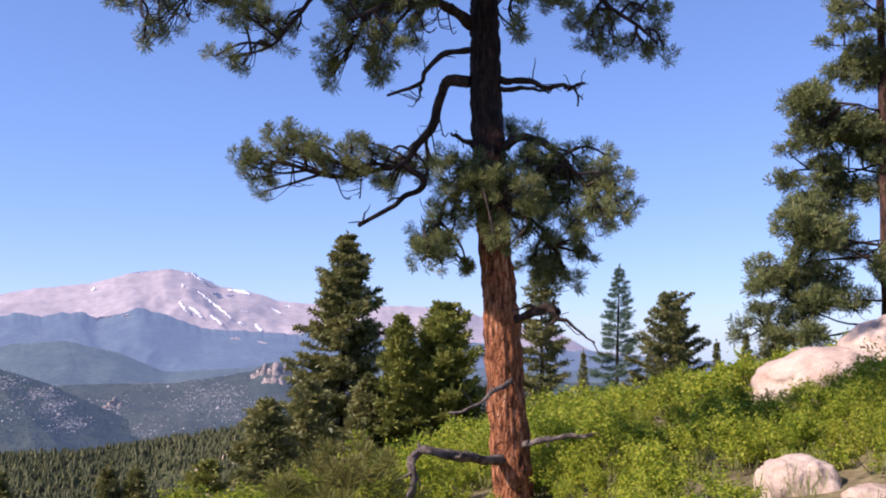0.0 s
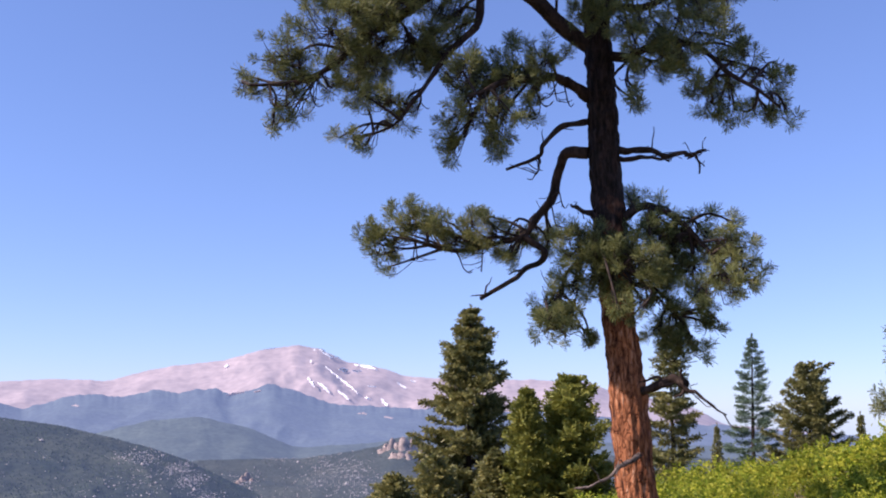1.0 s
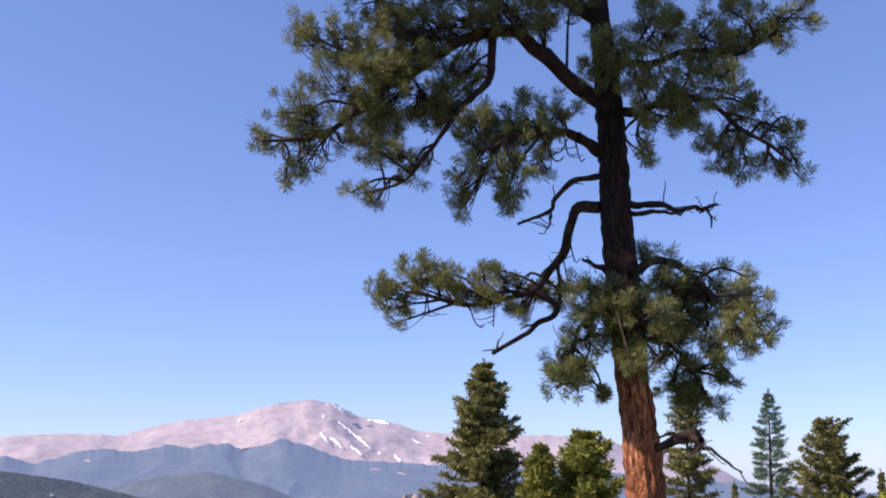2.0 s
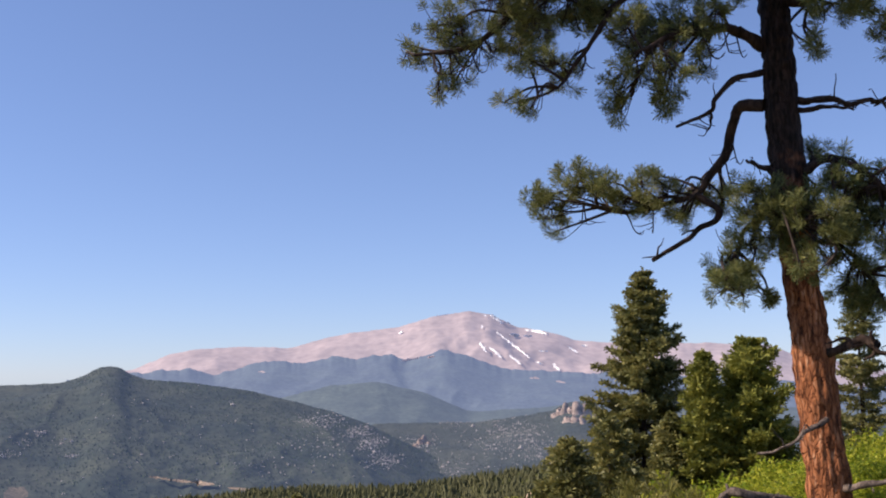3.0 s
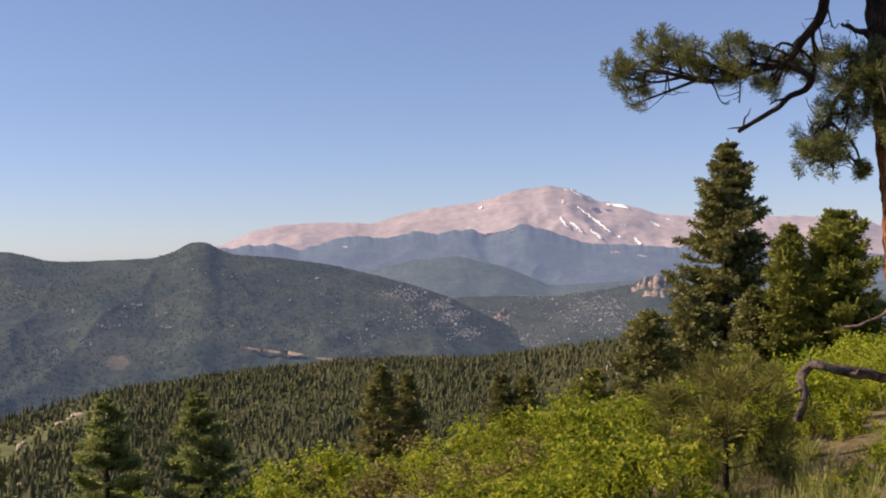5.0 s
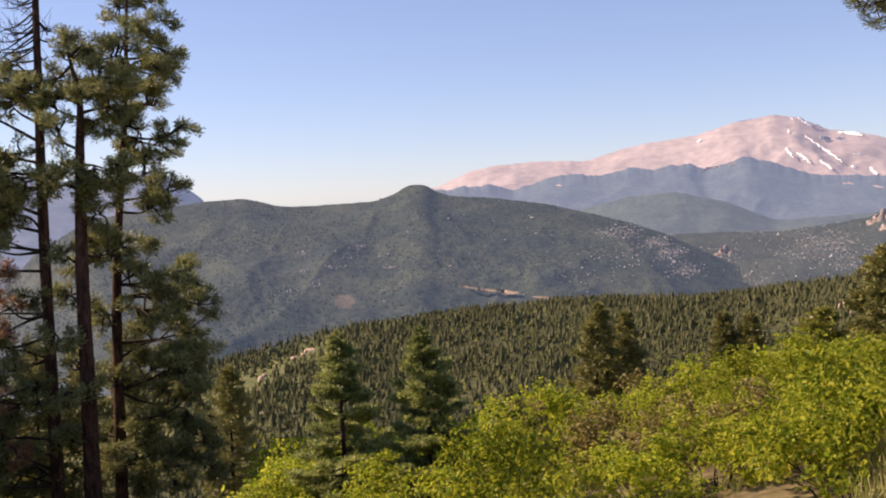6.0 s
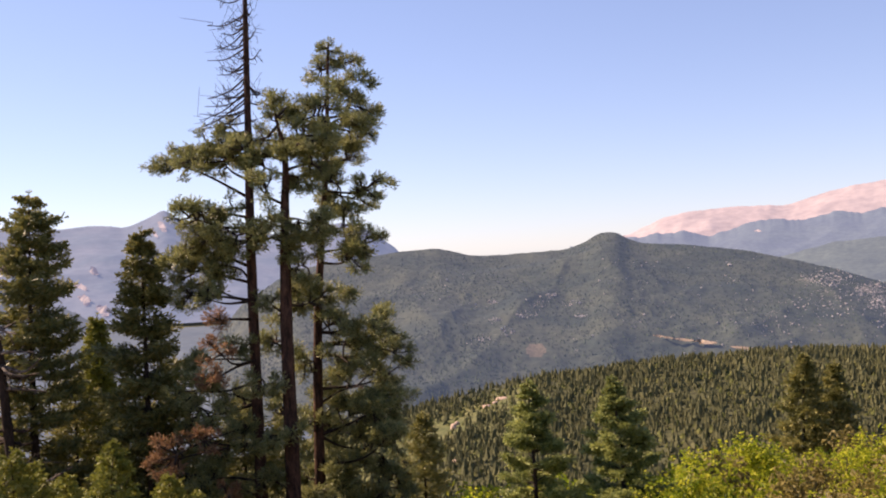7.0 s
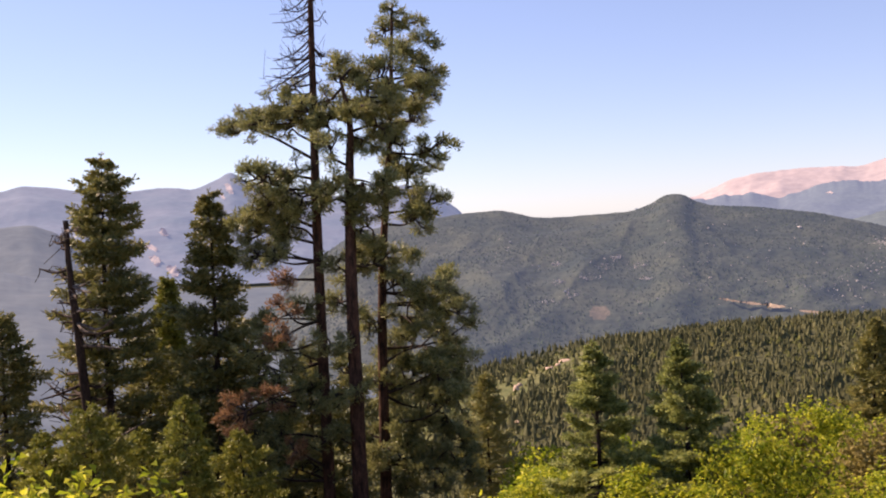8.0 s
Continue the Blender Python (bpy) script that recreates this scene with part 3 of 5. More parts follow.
# rock colours, plus faint blue emission that imitates haze
M_OUTCROP = mat("pale_outcrop", (0.28, 0.255, 0.24), (0.46, 0.42, 0.39), 0.1, 0.95, 0.7, haze_glow=(0.3, 0.39, 0.62, 0.07))
M_CRAG = mat("tan_crag", (0.17, 0.13, 0.11), (0.36, 0.285, 0.24), 0.1, 0.95, 0.7, haze_glow=(0.3, 0.39, 0.62, 0.08))
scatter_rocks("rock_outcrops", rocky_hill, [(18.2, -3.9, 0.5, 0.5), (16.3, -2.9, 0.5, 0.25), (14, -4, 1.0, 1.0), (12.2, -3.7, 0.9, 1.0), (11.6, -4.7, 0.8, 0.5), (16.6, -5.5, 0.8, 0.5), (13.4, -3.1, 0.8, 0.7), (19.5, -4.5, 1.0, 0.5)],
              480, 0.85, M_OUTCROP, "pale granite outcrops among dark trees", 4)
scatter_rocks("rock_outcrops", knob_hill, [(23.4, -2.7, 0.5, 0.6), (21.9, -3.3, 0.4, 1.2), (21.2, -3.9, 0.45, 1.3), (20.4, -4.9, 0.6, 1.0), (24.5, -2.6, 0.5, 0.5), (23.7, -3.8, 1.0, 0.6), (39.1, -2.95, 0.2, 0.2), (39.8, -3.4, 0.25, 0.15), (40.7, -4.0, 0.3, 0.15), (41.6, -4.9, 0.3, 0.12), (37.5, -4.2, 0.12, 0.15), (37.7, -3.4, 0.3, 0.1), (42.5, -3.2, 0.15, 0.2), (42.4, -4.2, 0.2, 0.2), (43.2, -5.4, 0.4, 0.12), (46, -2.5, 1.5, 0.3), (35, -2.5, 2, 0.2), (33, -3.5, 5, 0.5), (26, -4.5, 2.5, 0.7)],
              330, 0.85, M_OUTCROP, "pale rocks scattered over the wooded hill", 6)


def crag(name, hill, spots, label):
    """A cliff of upright rounded rock towers."""
    t = Tubes()
    for q, (a, e, h, r) in enumerate(spots):
        p = on_hill(hill, a, e)
        rng = np.random.default_rng(q)
        pts = [p + np.array([rng.uniform(-2, 2), rng.uniform(-2, 2), -6 + h * s * (0.78 + 0.2 * math.sin(q * 2.3))]) for s in np.linspace(0, 1, 6)]
        t.add(pts, np.array([1.2, 1.1, 1.0, 0.95, 0.85, 0.45]) * r * rng.uniform(0.7, 1.05), 7, 0.8, q)
        t.add([pts[-1], pts[-1] + np.array([0, 0, 1.5])], np.array([0.45, 0.02]) * r, 7, 0.6, q)
    return tagged(t.object(name, M_CRAG), label, "rock", kind="structure")


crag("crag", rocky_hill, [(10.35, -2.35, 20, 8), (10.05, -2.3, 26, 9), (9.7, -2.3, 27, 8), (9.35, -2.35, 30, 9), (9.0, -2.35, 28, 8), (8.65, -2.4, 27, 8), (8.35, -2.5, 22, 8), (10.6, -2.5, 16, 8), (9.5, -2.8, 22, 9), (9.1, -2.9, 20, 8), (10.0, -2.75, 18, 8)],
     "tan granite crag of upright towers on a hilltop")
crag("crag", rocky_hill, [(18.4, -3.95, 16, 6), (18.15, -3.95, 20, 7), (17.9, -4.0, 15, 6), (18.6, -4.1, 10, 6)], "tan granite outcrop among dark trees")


def woods(name, places, heights, material, label, rng, sides=6, tiers=3, slim=0.2):
    """Far conifers, each a few ragged skirts one above the other."""
    p, h = np.asarray(places, float), np.asarray(heights, float)
    n = len(p)
    a = np.linspace(0, 2 * np.pi, sides, endpoint=False)
    vs, fs = [], []
    wide = rng.uniform(0.65, 1.5, (n, 1))
    for t in range(tiers):
        lo, hi = 0.1 + 0.8 * t / tiers, 0.1 + 0.9 * (t + 1.35) / tiers
        hi = min(hi, 1.0)
        r = slim * (1.05 - t / tiers) * h[:, None] * rng.uniform(0.6, 1.3, (n, sides)) * wide
        ang = a[None] + rng.uniform(0, 6, (n, 1))
        ring = np.stack([np.cos(ang) * r, np.sin(ang) * r, (lo + rng.uniform(-0.05, 0.05, (n, sides))) * h[:, None]], -1) + p[:, None]
        apex = np.stack([rng.normal(0, 0.02, n) * h, rng.normal(0, 0.02, n) * h, hi * h], -1)[:, None] + p[:, None]
        vs.append(np.concatenate([ring, apex], 1))
    V = np.stack(vs, 1)
    m = sides + 1
    base = (np.arange(n * tiers) * m)[:, None, None]
    j = np.arange(sides)
    tri = np.stack([j, (j + 1) % sides, np.full(sides, sides)], -1)[None]
    ob = mesh_object(name, V.reshape(-1, 3), (base + tri).reshape(-1, 3), material, False)
    return tagged(ob, label, "trees", kind="stuff")


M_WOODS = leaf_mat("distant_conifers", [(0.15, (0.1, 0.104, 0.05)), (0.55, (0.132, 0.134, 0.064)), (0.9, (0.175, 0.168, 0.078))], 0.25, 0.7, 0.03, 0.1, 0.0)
# blue emission repeats the hill's painted haze on its trees
M_WOODS_HILL = leaf_mat("hill_conifers", [(0.15, (0.022, 0.034, 0.027)), (0.5, (0.042, 0.056, 0.037)), (0.8, (0.075, 0.105, 0.05))], 0.1, 0.7, 0.007, 0.1, 0.0, haze_glow=(0.27, 0.39, 0.68, 0.091))


# same painted haze, a little stronger, for trees on the rocky hill
M_WOODS_FAR = leaf_mat("far_hill_conifers", [(0.15, (0.032, 0.045, 0.034)), (0.55, (0.052, 0.064, 0.046)), (0.9, (0.08, 0.09, 0.06))], 0.1, 0.7, 0.012, 0.1, 0.0, haze_glow=(0.3, 0.39, 0.62, 0.1))


def hill_woods(hill, count, seed, label, material, lo=0.0, tall=(1.2, 3.2)):
    az, P, rows = hill
    rng = np.random.default_rng(seed)
    i = rng.uniform(0, len(az) - 1.01, count)
    j = rng.uniform(lo, 1, count) * (rows - 1.01)
    i0, j0 = i.astype(int), j.astype(int)
    fi, fj = (i - i0)[:, None], (j - j0)[:, None]
    p = (P[i0, j0] * (1 - fi) + P[i0 + 1, j0] * fi) * (1 - fj) + (P[i0, j0 + 1] * (1 - fi) + P[i0 + 1, j0 + 1] * fi) * fj
    keep = fbm(p[:, 0] / 90, p[:, 1] / 90, 4, seed) + rng.uniform(-0.2, 0.2, count) > 0.38
    p = p[keep]
    pa, pe = np.degrees(np.arctan2(-p[:, 0], p[:, 1])), np.degrees(np.arctan2(p[:, 2] - EYE, np.hypot(p[:, 0], p[:, 1])))
    road = np.interp(pa, [25.6, 27.7, 30, 31, 33.4], [-6.68, -6.53, -6.16, -6.02, -5.6])
    p = p[~((pa > 25.4) & (pa < 33.6) & (pe < road + 0.06) & (pe > road - 0.42)) & (((pa - 40.1) / 0.95) ** 2 + ((pe + 6.35) / 0.6) ** 2 > 1)]
    p[:, 2] -= 1.0
    return woods("woods", p, rng.uniform(*tall, len(p)), material, label, rng, 4, 1, 0.42)


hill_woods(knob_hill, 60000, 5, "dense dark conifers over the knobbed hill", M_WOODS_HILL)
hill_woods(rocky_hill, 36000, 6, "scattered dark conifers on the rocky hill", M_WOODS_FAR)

rng = np.random.default_rng(12)
n = 64000
wa, wd = rng.uniform(-30, 78, n), np.sqrt(rng.uniform(270 ** 2, 470 ** 2, n))
wx, wy = -np.sin(np.radians(wa)) * wd, np.cos(np.radians(wa)) * wd
dens = fbm(wx / 45, wy / 45, 3, 77) + rng.uniform(-0.18, 0.18, n)
sparse = smooth(37, 44, wa) * smooth(320, 390, wd) * 0.17
keep = (dens - sparse > 0.3) & ~((wa < 12) & (wd < 230) & (wa > -4))
wx, wy = wx[keep], wy[keep]
wz = land(wx, wy)
woods("woods", np.stack([wx, wy, wz - 0.5], -1), 1.3 + 3.6 * rng.uniform(0, 1, len(wx)) ** 2.2, M_WOODS, "conifers covering the spur across the gully", rng, 4, 2, 0.25)
n = 7000
wa, wd = rng.uniform(-30, 78, n), np.sqrt(rng.uniform(240 ** 2, 440 ** 2, n))
wx, wy = -np.sin(np.radians(wa)) * wd, np.cos(np.radians(wa)) * wd
M_SCRUB = leaf_mat("slope_scrub", [(0.15, (0.06, 0.075, 0.022)), (0.55, (0.12, 0.13, 0.04)), (0.9, (0.2, 0.19, 0.06))], 0.2, 0.7, 0.05, 0.1, 0.0)
woods("scrub", np.stack([wx, wy, land(wx, wy) - 0.2], -1), rng.uniform(0.8, 2.2, n), M_SCRUB, "low green scrub between the conifers of the spur", rng, 6, 2, 0.6)


# ---- pines built limb by limb ----
def nearest(path, p):
    return int(np.argmin(((path - p) ** 2).sum(1)))


def leafy(limb, path, blobs, rng, material, density, tuft, twig_r, needles_label="", flat=0.85, clumps=0):
    """Boughs, twigs and needle bunches round a limb's path. blobs: centre and radius."""
    twigs = Tubes()
    cs, ws = [], []
    full = []
    for c, r in blobs:
        for _ in range(clumps):
            o = unit(rng.normal(size=3)) * rng.uniform(0.3, 1.0) ** 0.5
            full.append((np.array(c) + o * r * np.array([1.0, 1.0, 0.85]), r * rng.uniform(0.3, 0.55)))
        if clumps:
            continue
        full.append((np.array(c), r))
        for _ in range(2):
            o = unit(rng.normal(size=3))
            full.append((np.array(c) + o * r * np.array([1.0, 1.0, 0.8 * flat]), r * rng.uniform(0.45, 0.75)))
    for c, r in full:
        k = max(0, nearest(path, c) - rng.integers(0, max(1, len(path) // 5)))
        start = path[k]
        mid = (start + c) / 2 + rng.normal(0, 0.12, 3) * np.linalg.norm(c - start) + np.array([0, 0, 0.08 * np.linalg.norm(c - start)])
        bough = curve_through([start, mid, c], 8)
        twigs.add(bough, np.linspace(twig_r * 2.2, twig_r, 8), 4)
        n = max(3, int(density * (r / 0.3) ** (2 if r < 0.35 else 2.25)))
        q = rng.normal(size=(n, 3))
        q = unit(q) * rng.uniform(0.25, 1.0, (n, 1)) ** 0.5 * r * np.array([1, 1, flat])
        for o in q:
            tip = c + o
            s = bough[rng.integers(3, 8)]
            out = tip - s
            m2 = s + out * 0.55 + np.array([0, 0, -0.22 * np.linalg.norm(out)]) + rng.normal(0, 0.16, 3) * r
            k = 5 if twig_r < 0.01 else 3
            tw = curve_through([s, m2, tip], k)
            twigs.add(tw, np.linspace(twig_r * 0.7, twig_r * 0.4, k), 3)
            way = unit(tw[-1] - tw[-2] + np.array([0, 0, 0.35]) * np.linalg.norm(tw[-1] - tw[-2]))
            cs.append(tip)
            ws.append(way)
        for _ in range((3 if twig_r < 0.01 else 1) if r > 0.12 else 0):
            s = bough[rng.integers(3, 8)]
            o = unit(rng.normal(size=3) + np.array([0, 0, -0.6])) * r * rng.uniform(0.5, 0.9)
            e = s + o
            twigs.add(curve_through([s, s + o * 0.5 + np.array([0, 0, -0.15]) * r, e, e + o * 0.2 + np.array([0, 0, 0.2]) * r], 8), np.linspace(twig_r * 0.8, twig_r * 0.4, 8), 3)
    tagged(under(twigs.object("bough", M_TWIG), limb), kind="stuff")
    if cs:
        tagged(under(tufts("foliage", cs, ws, material, rng, **tuft), limb, needles_label), kind="stuff")


def auto_limb(trunk, c, rng, r0):
    """A limb from the trunk out to a leafy place, rising or drooping on the way."""
    c = np.array(c)
    z = c[2] + rng.uniform(-0.5, 0.25) * np.hypot(*(c - trunk[nearest(trunk, c)])[:2])
    k = int(np.argmin(np.abs(trunk[:, 2] - z)))
    s = trunk[k]
    mid = s + (c - s) * 0.5 + rng.normal(0, 0.07, 3) * np.linalg.norm(c - s)
    return curve_through([s, mid, s + (c - s) * 0.97], 10)


def trunk_object(path, radii, material, sides=40, knobbly=0.16, furrow=0.0):
    t = Tubes()
    t.add(path, radii, sides, knobbly, 5)
    if furrow:
        m = len(path)
        ring = t.v[0].reshape(m, sides, 3)
        a = np.linspace(0, 2 * np.pi, sides, endpoint=False)[None]
        z = np.asarray(path)[:, 2:3]
        dip = 1 - furrow * 2 * np.abs(fbm(np.cos(a) * 4 + 0 * z, np.sin(a) * 4 + z * 1.4, 3, 31) - 0.5) * 3
        t.v[0] = (np.asarray(path)[:, None] + (ring - np.asarray(path)[:, None]) * dip[..., None]).reshape(-1, 3)
    return t.object("trunk", material)


def blob_place(a, e, r, d):
    return sight(a, e, d), r


HERO = 10.5


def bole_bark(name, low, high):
    """Tall flaking plates parted by dark fissures, orange-brown on the old bole, giving way patch by patch to
    near-black, crown shade painted into the bark.
    """
    m = bpy.data.materials.new(name)
    m.use_nodes = True
    n, l = m.node_tree.nodes, m.node_tree.links
    bsdf, geo = n["Principled BSDF"], n.new("ShaderNodeNewGeometry")

    def noise_at(scale, stretch, detail=5):
        mp, t = n.new("ShaderNodeMapping"), n.new("ShaderNodeTexNoise")
        mp.inputs["Scale"].default_value = stretch
        t.inputs["Scale"].default_value, t.inputs["Detail"].default_value = scale, detail
        l.new(geo.outputs["Position"], mp.inputs["Vector"])
        l.new(mp.outputs[0], t.inputs["Vector"])
        return t

    def ramp_of(socket, stops):
        r = n.new("ShaderNodeValToRGB")
        while len(r.color_ramp.elements) < len(stops):
            r.color_ramp.elements.new(0.5)
        for e, (p, c) in zip(r.color_ramp.elements, stops):
            e.position, e.color = p, (*c, 1)
        l.new(socket, r.inputs[0])
        return r.outputs[0]

    def mixed(kind, factor, a, b):
        x = n.new("ShaderNodeMix")
        x.data_type, x.blend_type = "RGBA", kind
        if isinstance(factor, float):
            x.inputs["Factor"].default_value = factor
        else:
            l.new(factor, x.inputs["Factor"])
        l.new(a, x.inputs["A"])
        l.new(b, x.inputs["B"])
        return x.outputs["Result"]

    wobble = noise_at(11.0, (1, 1, 0.5), 3)
    shift = n.new("ShaderNodeVectorMath")
    shift.operation = "MULTIPLY_ADD"
    shift.inputs[1].default_value = (0.14, 0.14, 0.3)
    l.new(wobble.outputs["Color"], shift.inputs[0])
    l.new(geo.outputs["Position"], shift.inputs[2])
    stretch = n.new("ShaderNodeMapping")
    stretch.inputs["Scale"].default_value = (1, 1, 0.2)
    l.new(shift.outputs[0], stretch.inputs["Vector"])
    plates = n.new("ShaderNodeTexVoronoi")
    plates.feature = "DISTANCE_TO_EDGE"
    plates.inputs["Scale"].default_value = 21.0
    l.new(stretch.outputs[0], plates.inputs["Vector"])
    tone = n.new("ShaderNodeTexVoronoi")
    tone.inputs["Scale"].default_value = 21.0
    l.new(stretch.outputs[0], tone.inputs["Vector"])
    flakes = noise_at(26.0, (1, 1, 0.22))
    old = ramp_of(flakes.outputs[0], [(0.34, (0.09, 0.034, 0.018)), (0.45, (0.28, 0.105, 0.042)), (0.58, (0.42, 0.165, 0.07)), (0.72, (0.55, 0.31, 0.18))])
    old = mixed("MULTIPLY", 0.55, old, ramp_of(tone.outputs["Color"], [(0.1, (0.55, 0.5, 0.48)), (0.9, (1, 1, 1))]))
    # young: the crown's shade put into the upper trunk's colour as near-black bark
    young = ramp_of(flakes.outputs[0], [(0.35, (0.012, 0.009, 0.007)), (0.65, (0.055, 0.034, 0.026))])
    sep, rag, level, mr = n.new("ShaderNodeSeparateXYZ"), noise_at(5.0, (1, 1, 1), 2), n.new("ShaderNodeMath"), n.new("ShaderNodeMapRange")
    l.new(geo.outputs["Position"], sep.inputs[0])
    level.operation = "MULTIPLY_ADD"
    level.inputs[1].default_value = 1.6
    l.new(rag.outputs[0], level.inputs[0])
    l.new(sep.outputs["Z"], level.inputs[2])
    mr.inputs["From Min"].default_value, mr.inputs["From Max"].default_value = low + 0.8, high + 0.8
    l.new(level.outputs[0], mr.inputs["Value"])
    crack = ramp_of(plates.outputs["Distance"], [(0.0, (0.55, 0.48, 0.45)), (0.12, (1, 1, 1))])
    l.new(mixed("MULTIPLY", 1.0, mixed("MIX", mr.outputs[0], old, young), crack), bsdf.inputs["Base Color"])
    bsdf.inputs["Roughness"].default_value, bsdf.inputs["Specular IOR Level"].default_value = 0.85, 0.2
    deep, fine = n.new("ShaderNodeBump"), n.new("ShaderNodeBump")
    deep.inputs["Strength"].default_value, deep.inputs["Distance"].default_value = 0.9, 0.03
    fine.inputs["Strength"].default_value, fine.inputs["Distance"].default_value = 0.7, 0.012
    l.new(crack, deep.inputs["Height"])
    l.new(flakes.outputs[0], fine.inputs["Height"])
    l.new(deep.outputs[0], fine.inputs["Normal"])
    l.new(fine.outputs[0], bsdf.inputs["Normal"])
    return m


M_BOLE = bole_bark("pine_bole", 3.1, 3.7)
rng = np.random.default_rng(3)
hero_base = sight(-4.3, -12.6, HERO)
hero = thing("ponderosa_pine", hero_base, "tall ponderosa pine with reddish bark and dead lower branches", "tree")
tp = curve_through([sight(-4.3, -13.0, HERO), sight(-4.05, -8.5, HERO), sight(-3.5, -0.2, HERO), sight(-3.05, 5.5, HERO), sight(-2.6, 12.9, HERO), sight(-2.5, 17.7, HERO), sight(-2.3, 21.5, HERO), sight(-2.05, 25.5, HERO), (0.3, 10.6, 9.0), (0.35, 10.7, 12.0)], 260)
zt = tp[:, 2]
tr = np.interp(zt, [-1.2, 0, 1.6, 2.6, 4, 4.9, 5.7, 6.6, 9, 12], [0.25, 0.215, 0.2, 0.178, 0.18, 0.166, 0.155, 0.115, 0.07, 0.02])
under(trunk_object(tp, tr, M_BOLE, 72, 0.16, 0.05), hero, "fissured bark, reddish plates on the lower bole, painted shade above")


def hero_limb(points, r0, r1, blobs, d, material=None, density=20.0, sides=10, name="limb", label="", hang=0):
    """points: bearing, rise and distance; blobs: bearing, rise, radius, all near distance d."""
    path = curve_through([sight(a, e, q) for a, e, q in points], 26)
    kink = rng.normal(0, r0 * 0.55, (9, 3)) + 0.0
    kink[0] = kink[-1] = 0
    path = path + np.stack([np.interp(np.linspace(0, 8, 26), np.arange(9), kink[:, c]) for c in range(3)], -1)
    t = Tubes()
    t.add(path, np.linspace(r0, r1, 26) * 1.18, sides, 0.75 if material == M_DEAD else 0.4, len(points))
    limb = under(t.object(name, material or M_BARK_DARK), hero, label)
    if blobs:
        places = [blob_place(a, e, r * 1.12, d + rng.uniform(-0.35, 0.35)) for a, e, r in blobs]
        leafy(limb, path, places, rng, M_NEEDLE, density, dict(length=0.1, needles=84, width=0.0068, spread=1.35, along=0.5), 0.0085)
    if not blobs:
        t = Tubes()
        for q in range(4):
            k = rng.integers(6, 25)
            o = unit(rng.normal(size=3) + unit(path[k] - path[k - 1]) * 0.9) * rng.uniform(0.07, 0.22)
            t.add(curve_through([path[k], path[k] + o * 0.5 + rng.normal(0, 0.02, 3), path[k] + o, path[k] + o * 1.3 + rng.normal(0, 0.03, 3)], 8), np.linspace(max(0.007, r1 * 0.7), 0.004, 8), 5, 0.4, q)
        tagged(under(t.object("bare_twig", material or M_TWIG), limb), kind="stuff")
    if hang:
        t = Tubes()
        for q in range(hang // 2):
            s = path[rng.integers(8, 25)]
            ln = rng.uniform(0.14, 0.34)
            side = np.array([rng.normal(0, 0.3), rng.normal(0, 0.25), 0])
            w = curve_through([s, s + (side * 0.5 + np.array([0, 0, -0.3])) * ln, s + (side + np.array([0, 0, -0.75])) * ln, s + (side * 1.6 + np.array([0, 0, -0.95])) * ln, s + (side * 2.3 + np.array([0, 0, -0.8])) * ln], 14)
            t.add(w, np.linspace(0.01, 0.0045, 14), 5)
            for _ in range(2):
                k = rng.integers(4, 12)
                o = np.array([rng.normal(0, 0.07), rng.normal(0, 0.05), -0.03])
                t.add(curve_through([w[k], w[k] + o, w[k] + o * 1.7 + np.array([0, 0, 0.035])], 7), np.linspace(0.0055, 0.0035, 7), 4)
        tagged(under(t.object("bare_twig", M_TWIG), limb), kind="stuff")
    return path


# the great limb that arches out to the left, and its hanging branch
hero_limb([(-1.9, 20.6, 10.5), (-0.3, 21.9, 10.4), (1.0, 23.5, 10.2), (2.7, 24.6, 10.1), (4.8, 25.0, 10.0), (7.0, 24.4, 9.9), (9.8, 22.5, 9.8), (11.9, 21.5, 9.7), (13.9, 19.9, 9.6), (16.3, 18.8, 9.6), (18.6, 18.4, 9.6)], 0.085, 0.012,
    [(18.7, 18.4, 0.13), (17.2, 20.4, 0.24), (16.3, 16.8, 0.18), (14.5, 24.3, 0.3), (14.0, 21.8, 0.4), (11.9, 23.4, 0.42), (12.2, 19.6, 0.36), (9.8, 24.7, 0.42), (9.1, 21.2, 0.38), (14.9, 18.9, 0.27), (10.5, 26.0, 0.34), (6.6, 25.6, 0.37), (3.7, 26.1, 0.35), (1.3, 26.2, 0.34)], 9.8, label="thick arching limb", hang=22)
hero_limb([(4.6, 24.7, 10.0), (4.7, 22.8, 9.9), (5.9, 21.2, 9.8), (7.7, 19.3, 9.8), (8.7, 18.0, 9.7), (9.8, 16.4, 9.7), (12.5, 15.5, 9.6)], 0.04, 0.008,
    [(12.3, 15.6, 0.14), (9.8, 17.0, 0.2), (6.6, 22.5, 0.3), (10.8, 18.0, 0.18), (8.0, 20.2, 0.2)], 9.8)
hero_limb([(-1.7, 17.8, 10.5), (-0.5, 18.7, 10.3), (0.5, 18.9, 10.0), (2.9, 18.8, 9.7), (5.0, 18.2, 9.5)], 0.06, 0.015,
    [(4.9, 19.2, 0.33), (2.8, 20.1, 0.34), (0.8, 20.2, 0.25), (5.3, 17.0, 0.3), (4.0, 15.6, 0.2), (6.4, 14.9, 0.17), (2.2, 17.6, 0.2)], 9.8, hang=16)
